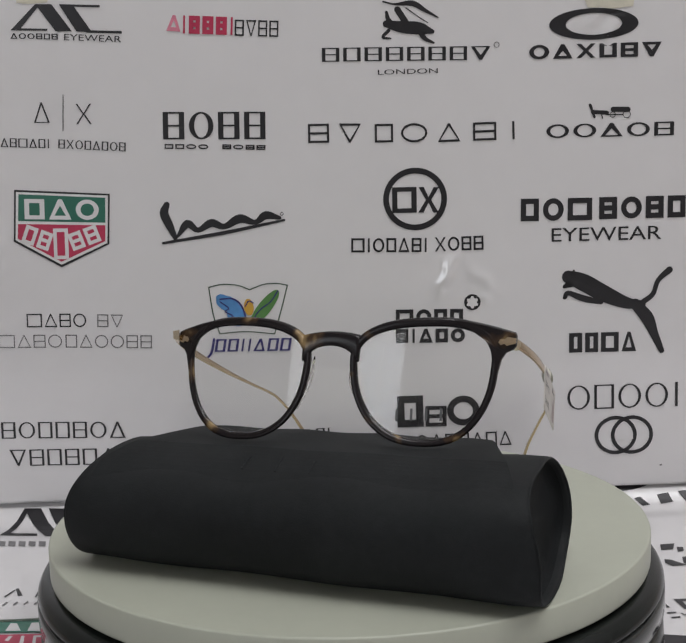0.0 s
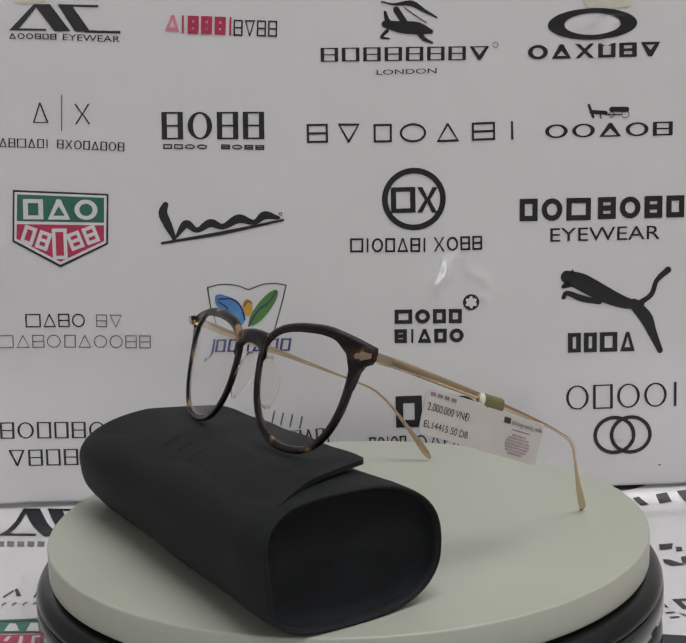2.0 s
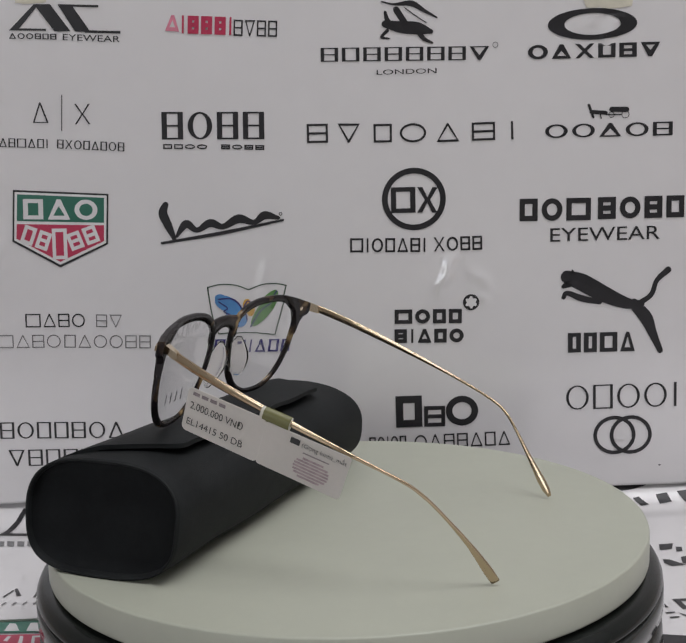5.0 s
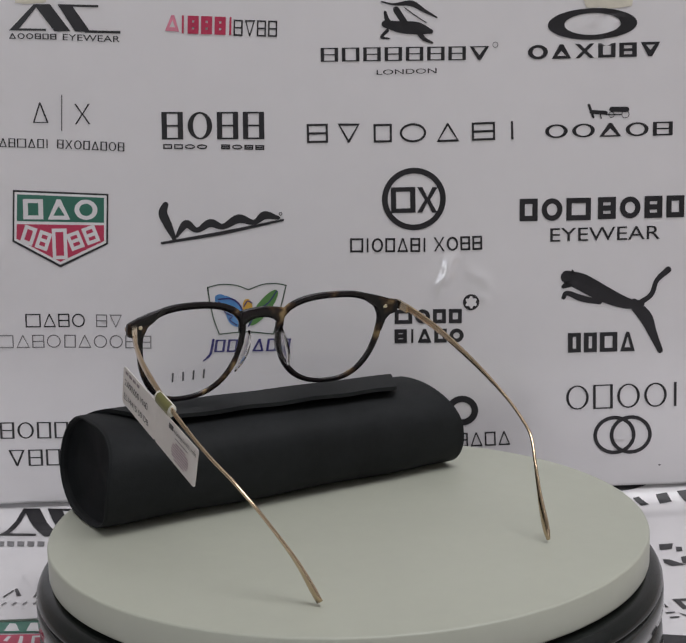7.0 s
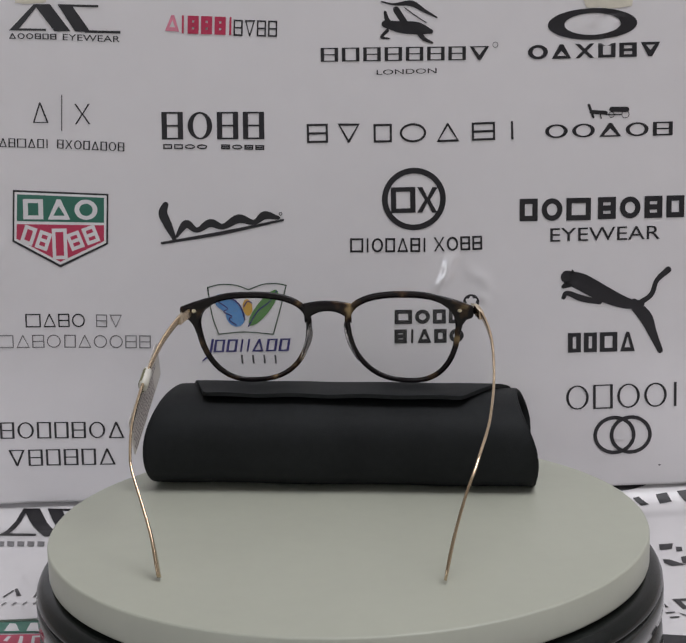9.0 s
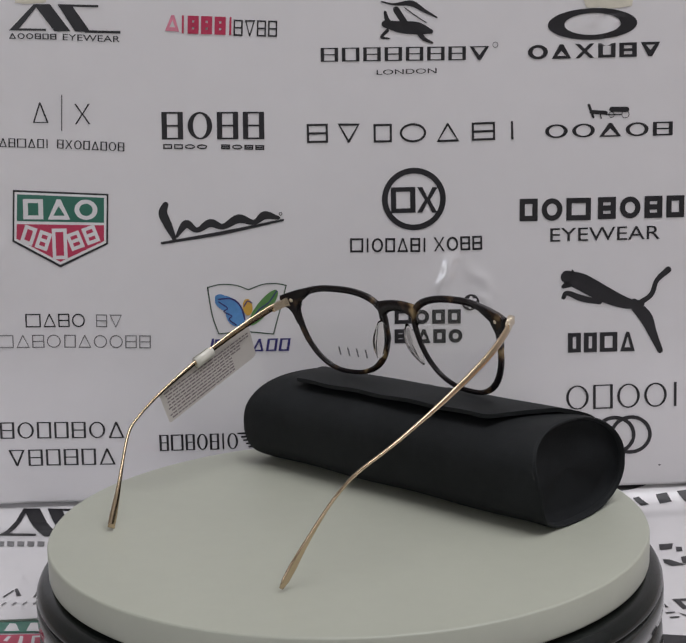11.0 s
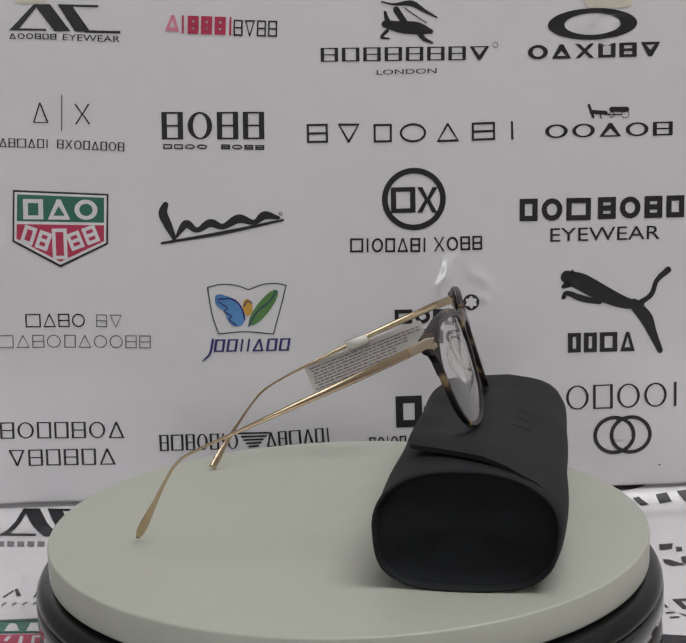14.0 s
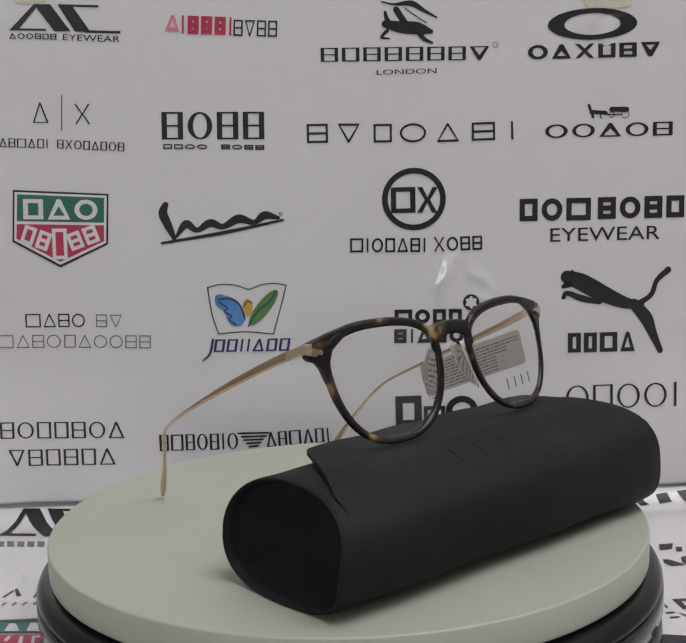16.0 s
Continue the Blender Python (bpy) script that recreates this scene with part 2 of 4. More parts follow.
def oval_shape(where, name, mat, x, z, rx, rz, angle):
    ca, sa = math.cos(radians(angle)), math.sin(radians(angle))
    pts = []
    for k in range(40):
        a = 2 * math.pi * k / 40
        p, q = rx * math.cos(a), rz * math.sin(a)
        pts.append((x + p * ca - q * sa, z + p * sa + q * ca))
    return print_part(where, name, mat, [pts])


def stroke_shape(where, name, mat, pts, half):
    """A stroke of changing half width along a soft path."""
    path = spline([(x, z, w) for (x, z), w in zip(pts, half)], 6) if len(pts) > 2 else [np.array((x, z, w)) for (x, z), w in zip(pts, half)]
    side = []
    for i, q in enumerate(path):
        d = path[min(i + 1, len(path) - 1)] - path[max(i - 1, 0)]
        length = math.hypot(d[0], d[1]) or 1
        nx, nz = -d[1] / length * q[2] * 0.5, d[0] / length * q[2] * 0.5
        side.append(((q[0] + nx, q[1] + nz), (q[0] - nx, q[1] - nz)))
    polys = [[a[0], a[1], b[1], b[0]] for a, b in zip(side, side[1:])]
    for q in (path[0], path[-1]):
        polys.append([(q[0] + q[2] * 0.5 * math.cos(2 * math.pi * k / 12), q[1] + q[2] * 0.5 * math.sin(2 * math.pi * k / 12)) for k in range(12)])
    return print_part(where, name, mat, polys)


def block_row(where, mat, pattern, x, z, length, height, stem, hair, angle, slant):
    """A row of plain shapes in place of brand lettering: n a hollow block, b one with a middle bar, x a bow-tie, w a wide block, o a ring, a and v triangles, i a bar."""
    wide = {"w": 1.35, "n": 1.0, "b": 1.0, "x": 1.1, "i": 0.42, "o": 1.15, "a": 1.12, "v": 1.12}
    unit = length / (sum(wide[c] for c in pattern) + 0.22 * (len(pattern) - 1))
    ca, sa, sl = math.cos(radians(angle)), math.sin(radians(angle)), math.tan(radians(slant))
    lift = 0.0003 + LIFT[mat.name]
    pos = 0.0
    for c in pattern:
        w = wide[c] * unit
        st, ha = min(stem, w * 0.42), min(hair, height * 0.3)
        if c == "i":
            mid = pos + w / 2
            outer, inner = [(mid - st / 2, 0), (mid + st / 2, 0), (mid + st / 2, height), (mid - st / 2, height)], []
        elif c == "o":
            arc = [(math.cos(2 * math.pi * k / 28), math.sin(2 * math.pi * k / 28)) for k in range(28)]
            outer = [(pos + w / 2 + p * w / 2, height / 2 + q * height / 2) for p, q in arc]
            inner = [(pos + w / 2 + p * (w / 2 - st), height / 2 + q * (height / 2 - ha)) for p, q in arc]
        elif c in "av":
            g = min(st * 1.15, w * 0.3)
            outer = [(pos, 0), (pos + w, 0), (pos + w / 2 + g * 0.35, height), (pos + w / 2 - g * 0.35, height)]
            inner = [(pos + g, ha), (pos + w - g, ha), (pos + w / 2 + g * 0.02, height - g * 1.2), (pos + w / 2 - g * 0.02, height - g * 1.2)]
            if c == "v":
                outer, inner = [(2 * pos + w - p, height - q) for p, q in outer], [(2 * pos + w - p, height - q) for p, q in inner]
        else:
            outer = [(pos, 0), (pos + w, 0), (pos + w, height), (pos, height)]
            inner = [(pos + st, ha), (pos + w - st, ha), (pos + w - st, height - ha), (pos + st, height - ha)]
        if c == "x":
            g = min(st, w * 0.3)
            outer = [(pos, 0), (pos + g, 0), (pos + w / 2, height / 2 - g * 0.5), (pos + w - g, 0), (pos + w, 0), (pos + w / 2 + g * 0.5, height / 2), (pos + w, height), (pos + w - g, height),
                     (pos + w / 2, height / 2 + g * 0.5), (pos + g, height), (pos, height), (pos + w / 2 - g * 0.5, height / 2)]
            inner = []
        n = len(outer)
        faces = [(k, (k + 1) % n, n + (k + 1) % n, n + k) for k in range(n)] if inner else [tuple(range(n))]
        if c == "b":
            inner += [(pos + st, height * 0.5 - ha / 2), (pos + w - st, height * 0.5 - ha / 2), (pos + w - st, height * 0.5 + ha / 2), (pos + st, height * 0.5 + ha / 2)]
            faces.append((8, 9, 10, 11))
        pts = [(p + q * sl, q) for p, q in outer + inner]
        co = [on_sheet(where, x + p * ca - q * sa, z + p * sa + q * ca, lift) for p, q in pts]
        mesh_object("printed_block", co, faces, mat).parent = where
        pos += w + 0.22 * unit


def text_mesh(words):
    """Outline of words in the built-in font, filled, from 0 to 1 in width; its height is given too."""
    cu = bpy.data.curves.new("words", "FONT")
    cu.body = words
    ob = bpy.data.objects.new("words", cu)
    scene.collection.objects.link(ob)
    me = bpy.data.meshes.new_from_object(ob.evaluated_get(bpy.context.evaluated_depsgraph_get()))
    bpy.data.objects.remove(ob)
    bpy.data.curves.remove(cu)
    co = np.array([v.co[:] for v in me.vertices])
    lo, hi = co.min(0), co.max(0)
    verts = [((q[0] - lo[0]) / (hi[0] - lo[0]), (q[1] - lo[1]) / (hi[1] - lo[1])) for q in co]
    faces = [tuple(f.vertices) for f in me.polygons]
    bpy.data.meshes.remove(me)
    return verts, faces


def lettering(where, words, mat, x, z, length, height, angle):
    verts, faces = text_mesh(words)
    ca, sa = math.cos(radians(angle)), math.sin(radians(angle))
    co = [on_sheet(where, x + p * length * ca - q * height * sa, z + p * length * sa + q * height * ca, 0.0003) for p, q in verts]
    ob = mesh_object("lettering", co, faces, mat)
    ob.parent = where
    return ob


flat_shape(poster, 'printed_bar', INK, [(-164.7, 242.3), (-155.8, 242.1), (-145.4, 227.2), (-154.3, 227.5)])
flat_shape(poster, 'printed_bar', INK, [(-164.7, 242.3), (-162.3, 241.8), (-173.8, 229.2), (-179.2, 228.7)])
flat_shape(poster, 'printed_bar', INK, [(-179.2, 228.7), (-177.7, 229.8), (-158.8, 229.0), (-158.9, 227.9)])
flat_shape(poster, 'printed_bar', INK, [(-151.5, 241.5), (-143.8, 241.0), (-134.3, 226.4), (-143.0, 227.2)])
flat_shape(poster, 'printed_bar', INK, [(-151.5, 241.5), (-151.4, 242.0), (-129.3, 240.9), (-129.4, 239.7), (-145.0, 240.4)])
flat_shape(poster, 'printed_bar', INK, [(-138.6, 227.7), (-118.0, 226.7), (-118.1, 225.3), (-137.5, 226.3)])
block_row(poster, INK, 'aoobnb', -179.5, 224.2, 26.1, 3.1, 0.77, 0.48, -2.6, 0)
lettering(poster, 'EYEWEAR', INK, -150.0, 222.6, 31.5, 3.4, -3.6)
block_row(poster, PINK, 'a', -93.4, 226.2, 7.8, 8.7, 2.17, 2.17, -5.1, 0)
block_row(poster, RED, 'ibbbi', -85.0, 224.6, 28.9, 9.7, 2.42, 2.42, -3.6, 0)
block_row(poster, INK, 'bvbb', -55.7, 222.5, 24.2, 8.7, 0.85, 0.85, -3.3, 0)
block_row(poster, INK, 'bnbbbbbv', -7.7, 206.9, 93.7, 7.5, 1.94, 0.61, -1.0, 0)
lettering(poster, 'LONDON', INK, 23.2, 198.9, 33.4, 2.7, 0.0)
ring_shape(poster, 'printed_ring', GREY, 89.5, 213.4, 1.6, 1.6, 0.36, 0.36)
stroke_shape(poster, 'printed_mark', INK, [(28.5, 226.3), (37.0, 224.4), (46.6, 223.4), (53.9, 221.5)], [3.94, 6.31, 6.7, 2.37])
stroke_shape(poster, 'printed_mark', INK, [(29.7, 222.7), (26.4, 219.2), (30.8, 218.4)], [1.97, 1.58, 0.79])
stroke_shape(poster, 'printed_mark', INK, [(46.6, 222.7), (49.7, 217.9), (54.5, 215.4)], [3.94, 2.37, 1.18])
stroke_shape(poster, 'printed_mark', INK, [(28.7, 232.6), (30.0, 227.9), (33.8, 224.9)], [1.58, 2.76, 2.76])
stroke_shape(poster, 'printed_mark', INK, [(34.8, 233.8), (39.4, 226.6)], [3.55, 3.55])
stroke_shape(poster, 'printed_mark', INK, [(26.9, 238.3), (33.6, 236.7), (43.3, 236.9), (50.5, 232.7), (57.2, 229.0)], [0.79, 1.18, 3.16, 1.97, 0.79])
stroke_shape(poster, 'printed_mark', INK, [(39.6, 234.6), (46.8, 229.3), (51.5, 226.3)], [0.59, 0.59, 0.47])
ring_shape(poster, 'printed_oval_ring', INK, 143.4, 223.0, 24.7, 8.5, 9.22, 2.67)
block_row(poster, INK, 'oaxnbv', 107.6, 204.8, 73.3, 7.8, 2.56, 1.46, -0.2, 0)
block_row(poster, INK, 'a', -169.6, 178.1, 8.8, 11.2, 0.98, 0.49, -1.3, 0)
stroke_shape(poster, 'printed_bar', INK, [(-152.5, 192.8), (-153.8, 173.3)], [0.48, 0.48])
block_row(poster, INK, 'x', -146.2, 176.7, 8.6, 11.2, 0.98, 0.49, -1.3, 0)
block_row(poster, INK, 'abwani', -189.2, 165.4, 27.5, 4.9, 0.79, 0.44, -3.1, 0)
block_row(poster, INK, 'bxonanob', -157.1, 163.7, 37.6, 4.9, 0.79, 0.44, -4.3, 0)
block_row(poster, INK, 'bobb', -98.2, 166.9, 57.5, 15.2, 2.95, 0.98, -1.5, 0)
block_row(poster, INK, 'nnoo', -97.7, 161.7, 24.6, 2.7, 0.74, 0.74, -2.1, 0)
block_row(poster, INK, 'bobb', -65.3, 160.6, 24.3, 2.7, 0.74, 0.74, -2.8, 0)
block_row(poster, INK, 'b', -16.8, 162.5, 11.8, 10.6, 1.23, 1.23, -0.5, 0)
block_row(poster, INK, 'v', 0.4, 162.3, 12.3, 10.6, 1.23, 1.23, -1.9, 0)
block_row(poster, INK, 'n', 20.6, 161.7, 10.3, 10.3, 1.23, 1.23, -0.6, 0)
block_row(poster, INK, 'o', 35.3, 161.3, 14.8, 10.6, 1.23, 1.23, -0.8, 0)
block_row(poster, INK, 'a', 56.0, 160.9, 12.8, 10.3, 1.23, 1.23, 0.4, 0)
block_row(poster, INK, 'b', 75.9, 161.1, 13.1, 10.1, 1.23, 1.23, 0.4, 0)
block_row(poster, INK, 'i', 96.6, 161.2, 4.2, 10.1, 1.23, 1.23, 1.4, 0)
block_row(poster, INK, 'ooaob', 117.0, 161.3, 71.3, 7.6, 2.21, 0.86, -0.3, 0)
stroke_shape(poster, 'printed_mark', INK, [(141.5, 179.0), (144.0, 172.1)], [1.6, 1.28])
stroke_shape(poster, 'printed_mark', INK, [(143.0, 175.1), (150.9, 174.4)], [2.24, 2.24])
stroke_shape(poster, 'printed_mark', INK, [(147.9, 173.5), (148.4, 171.5)], [0.64, 0.64])
stroke_shape(poster, 'printed_mark', INK, [(154.3, 176.2), (162.6, 175.9)], [2.88, 2.88])
stroke_shape(poster, 'printed_mark', INK, [(150.9, 173.4), (159.7, 173.1)], [0.64, 0.64])
ring_shape(poster, 'printed_ring', INK, 154.1, 173.3, 1.7, 1.7, 0.39, 0.39)
ring_shape(poster, 'printed_ring', INK, 161.9, 173.3, 2.2, 2.2, 0.39, 0.39)
flat_shape(poster, 'printed_shield', INK, [(-183.3, 141.3), (-129.9, 137.5), (-131.8, 109.2), (-159.5, 96.8), (-185.6, 112.2)])
flat_shape(poster, 'printed_field', WHITE, [(-182.4, 140.1), (-130.9, 136.6), (-132.8, 109.9), (-159.4, 98.3), (-184.5, 113.0)])
flat_shape(poster, 'printed_field', GREEN, [(-181.0, 138.8), (-132.5, 135.4), (-133.3, 121.4), (-182.3, 123.8)])
flat_shape(poster, 'printed_field', RED, [(-182.4, 122.1), (-133.4, 119.9), (-133.9, 111.0), (-159.3, 100.0), (-183.2, 113.9)])
block_row(poster, PAPER, 'nao', -178.5, 124.7, 41.8, 11.4, 2.72, 2.23, -2.3, 0)
block_row(poster, PAPER, 'nb', -181.4, 112.1, 15.9, 10.4, 1.99, 1.99, -21.7, 0)
block_row(poster, PAPER, 'n', -163.4, 101.6, 8.4, 17.4, 1.99, 1.99, -1.4, 0)
block_row(poster, PAPER, 'bb', -152.2, 105.8, 17.2, 9.9, 1.99, 1.99, 18.6, 0)
stroke_shape(poster, 'printed_mark', INK, [(-98.1, 130.5), (-99.8, 125.6), (-97.2, 118.8), (-94.1, 111.3)], [3.35, 5.03, 4.61, 2.51])
stroke_shape(poster, 'printed_bar', INK, [(-101.2, 108.8), (-66.1, 113.7), (-31.9, 119.9)], [1.47, 2.1, 1.26])
stroke_shape(poster, 'printed_mark', INK, [(-92.6, 112.5), (-87.0, 119.3), (-81.0, 115.6), (-73.3, 119.4), (-66.0, 117.2), (-57.1, 121.4), (-48.5, 119.1), (-42.2, 122.9), (-34.5, 121.2)], [1.68, 4.61, 2.93, 4.61, 3.35, 5.03, 2.93, 4.61, 2.1])
ring_shape(poster, 'printed_ring', INK, -33.2, 123.4, 1.0, 1.0, 0.37, 0.37)
ring_shape(poster, 'printed_ring', INK, 42.6, 129.5, 18.1, 17.6, 3.22, 3.22)
block_row(poster, INK, 'w', 29.5, 122.0, 13.9, 14.4, 2.98, 2.48, -0.4, 0)
block_row(poster, INK, 'x', 44.2, 121.8, 11.6, 14.4, 2.98, 2.48, -1.5, 0)
block_row(poster, INK, 'wionabi', 5.6, 100.4, 43.6, 8.0, 1.12, 1.12, -1.4, 0)
block_row(poster, INK, 'xobb', 53.4, 99.5, 27.7, 8.0, 1.12, 1.12, 0.4, 0)
block_row(poster, INK, 'now', 102.4, 115.2, 40.3, 12.7, 2.98, 2.98, -0.7, 0)
block_row(poster, INK, 'bobn', 146.7, 115.1, 48.7, 12.4, 2.98, 2.98, -0.2, 0)
lettering(poster, 'EYEWEAR', INK, 119.8, 103.0, 62.1, 7.7, -0.1)
block_row(poster, INK, 'wabo', -181.6, 62.9, 33.9, 7.8, 0.75, 0.75, -1.4, 0)
block_row(poster, GREY, 'bv', -141.4, 61.9, 14.8, 7.3, 0.6, 0.6, -2.7, 0)
block_row(poster, GREY, 'wabo', -198.5, 51.4, 36.2, 7.5, 0.55, 0.55, -1.3, 0)
block_row(poster, GREY, 'naoobb', -160.3, 50.5, 49.6, 7.5, 0.6, 0.6, -2.3, 0)
stroke_shape(poster, 'printed_line', DARKGREEN, [(-76.5, 82.8), (-68.7, 84.3), (-60.0, 83.5), (-53.1, 80.8)], [0.66, 0.66, 0.66, 0.66])
stroke_shape(poster, 'printed_line', DARKGREEN, [(-53.1, 80.8), (-45.0, 83.6), (-37.4, 83.9), (-31.5, 82.7)], [0.66, 0.66, 0.66, 0.66])
stroke_shape(poster, 'printed_line', DARKGREEN, [(-76.5, 82.8), (-74.5, 66.8), (-71.2, 55.8)], [0.66, 0.66, 0.66])
stroke_shape(poster, 'printed_line', DARKGREEN, [(-31.5, 82.7), (-34.9, 70.7), (-39.8, 54.8)], [0.66, 0.66, 0.66])
stroke_shape(poster, 'printed_line', DARKGREEN, [(-71.2, 55.8), (-56.1, 56.6), (-39.8, 54.8)], [0.66, 0.66, 0.66])
oval_shape(poster, 'printed_oval', BLUE, -66.0, 73.1, 7.0, 4.3, -25)
oval_shape(poster, 'printed_oval', BLUE, -61.2, 66.4, 5.3, 6.8, 20)
oval_shape(poster, 'printed_oval', BLUE, -69.1, 76.3, 3.5, 2.3, -10)
stroke_shape(poster, 'printed_line', NAVY, [(-70.3, 75.8), (-62.8, 75.8), (-58.0, 71.4), (-55.8, 63.7)], [0.84, 0.94, 0.94, 0.7])
stroke_shape(poster, 'printed_line', NAVY, [(-70.4, 74.3), (-65.6, 70.6), (-67.7, 68.6), (-63.3, 66.0), (-64.8, 64.0), (-61.0, 60.8)], [0.7, 0.7, 0.7, 0.7, 0.7, 0.7])
oval_shape(poster, 'printed_oval', LEAF, -45.0, 70.2, 12.8, 3.8, 50)
stroke_shape(poster, 'printed_line', NAVY, [(-54.0, 59.8), (-48.1, 68.6), (-41.6, 73.4), (-37.1, 79.6)], [0.7, 0.7, 0.7, 0.7])
oval_shape(poster, 'printed_oval', YELLOW, -54.0, 70.8, 2.8, 4.8, 5)
stroke_shape(poster, 'printed_line', NAVY, [(-56.0, 71.3), (-53.9, 74.3), (-51.4, 73.2)], [0.7, 0.7, 0.7])
stroke_shape(poster, 'printed_mark', NAVY, [(-74.7, 52.6), (-76.8, 44.5), (-81.0, 40.5)], [1.41, 1.41, 0.7])
block_row(poster, NAVY, 'nniiann', -74.7, 45.4, 43.4, 7.3, 1.39, 0.88, -0.7, 10)
block_row(poster, INK, 'wonn', 30.1, 58.4, 38.7, 8.3, 2.26, 2.26, -1.0, 0)
block_row(poster, INK, 'biano', 29.8, 47.2, 39.9, 8.1, 2.27, 2.27, -1.0, 0)
oval_shape(poster, 'printed_oval', INK, 74.3, 69.7, 4.7, 4.6, 0)
flat_shape(poster, 'printed_star', PAPER, [(74.3 + (3.1 + 0.55 * math.cos(6 * a)) * math.sin(a), 69.7 + (3.1 + 0.55 * math.cos(6 * a)) * math.cos(a)) for a in (2 * math.pi * k / 48 for k in range(48))])
stroke_shape(poster, 'printed_mark', INK, [(129.3, 82.7), (137.8, 79.4), (150.3, 72.3), (162.9, 66.8), (171.7, 66.1)], [7.49, 9.84, 9.37, 6.56, 3.75])
stroke_shape(poster, 'printed_mark', INK, [(171.0, 66.6), (177.4, 71.5), (180.4, 79.4), (186.8, 85.3)], [3.28, 2.81, 2.81, 3.75])
stroke_shape(poster, 'printed_mark', INK, [(167.4, 66.2), (174.3, 58.1), (178.2, 49.1), (182.8, 38.7)], [6.09, 7.49, 5.15, 3.28])
stroke_shape(poster, 'printed_mark', INK, [(130.3, 78.9), (127.2, 77.2)], [4.68, 2.34])
stroke_shape(poster, 'printed_mark', INK, [(127.2, 70.9), (129.3, 73.4), (137.8, 70.1), (147.8, 67.8)], [2.34, 2.81, 3.75, 2.81])
stroke_shape(poster, 'printed_mark', INK, [(132.3, 86.4), (133.3, 83.3)], [0.94, 2.81])
block_row(poster, INK, 'nnwa', 129.7, 38.8, 38.5, 11.4, 2.78, 2.27, -0.1, 0)
block_row(poster, INK, 'bonnboa', -200.9, -2.0, 72.1, 9.7, 1.27, 0.64, -1.4, 0)
block_row(poster, INK, 'vbnbna', -197.0, -18.6, 62.2, 9.7, 1.28, 0.64, -0.8, 0)
block_row(poster, INK, 'bwbobio', -108.6, -12.1, 45.8, 9.5, 1.28, 0.56, -0.1, 0)
block_row(poster, INK, 'abwani', -46.2, -11.7, 37.2, 8.7, 1.28, 0.56, 2.8, 0)
stroke_shape(poster, 'printed_bar', INK, [(-62.4, -3.0), (-44.8, -3.1)], [1.03, 1.03])
stroke_shape(poster, 'printed_bar', INK, [(-60.7, -5.1), (-46.4, -5.0)], [1.03, 1.03])
stroke_shape(poster, 'printed_bar', INK, [(-59.3, -7.1), (-48.3, -6.9)], [1.03, 1.03])
stroke_shape(poster, 'printed_bar', INK, [(-57.8, -9.1), (-49.6, -8.8)], [1.03, 1.03])
stroke_shape(poster, 'printed_bar', INK, [(-56.4, -11.1), (-51.2, -10.7)], [1.03, 1.03])
block_row(poster, INK, 'n', 29.7, -2.7, 15.3, 18.6, 4.34, 4.34, 0.4, 0)
block_row(poster, INK, 'b', 46.0, -2.7, 12.3, 12.2, 2.3, 2.3, -0.5, 0)
block_row(poster, INK, 'o', 58.8, -2.8, 18.9, 17.8, 3.82, 3.82, 0.6, 0)
block_row(poster, INK, 'noiob', 13.8, -16.4, 21.7, 8.4, 0.92, 0.92, 1.1, 0)
block_row(poster, INK, 'oabbana', 40.2, -16.1, 56.0, 8.4, 0.92, 0.92, 1.2, 0)
block_row(poster, INK, 'onooi', 128.7, 5.0, 65.7, 14.3, 1.53, 0.76, 0.5, 0)
ring_shape(poster, 'printed_ring', INK, 156.8, -10.7, 12.3, 11.5, 2.17, 2.17)
ring_shape(poster, 'printed_ring', INK, 166.3, -10.7, 12.3, 11.5, 2.17, 2.17)
stroke_shape(poster, 'printed_bar', PAPER, [(157.3, -12.3), (166.0, -12.6)], [1.97, 1.97])
flat_shape(poster, 'tape_strip', TAPE, [(134.6, 245.5), (167.0, 244.6), (165.1, 232.0), (154.5, 230.9), (140.0, 232.0)])
flat_shape(poster, 'tape_strip', TAPE, [(-175.4, 254.3), (-155.7, 253.8), (-157.9, 243.1), (-169.0, 242.5), (-174.8, 243.3)])
oval_shape(poster, 'printed_dot', GREY, 183.4, -29.4, 0.8, 0.5, 0)
flat_shape(lower, 'printed_bar', INK, [(-190.9, 163.6), (-181.2, 163.3), (-161.2, 132.2), (-170.7, 133.0)])
flat_shape(lower, 'printed_bar', INK, [(-190.9, 163.6), (-188.2, 163.0), (-192.8, 138.8), (-197.7, 136.9)])
flat_shape(lower, 'printed_bar', INK, [(-197.7, 136.9), (-197.4, 140.7), (-176.9, 138.1), (-175.8, 134.3)])
flat_shape(lower, 'printed_bar', INK, [(-176.3, 162.6), (-167.8, 162.1), (-149.1, 129.7), (-158.6, 132.0)])
flat_shape(lower, 'printed_bar', INK, [(-176.3, 162.6), (-176.4, 163.1), (-152.0, 161.9), (-151.7, 160.4), (-168.9, 161.3)])
flat_shape(lower, 'printed_bar', INK, [(-154.6, 133.9), (-132.5, 130.5), (-131.6, 125.9), (-152.2, 129.2)])
flat_shape(lower, 'printed_bar', GREY, [(-195.2, 127.1), (-191.0, 126.1), (-188.8, 118.2), (-192.9, 119.2)])
flat_shape(lower, 'printed_bar', GREY, [(-189.5, 126.7), (-185.2, 125.6), (-183.1, 117.7), (-187.3, 118.8)])
flat_shape(lower, 'printed_bar', GREY, [(-183.7, 126.2), (-179.5, 125.1), (-177.5, 117.2), (-181.6, 118.3)])
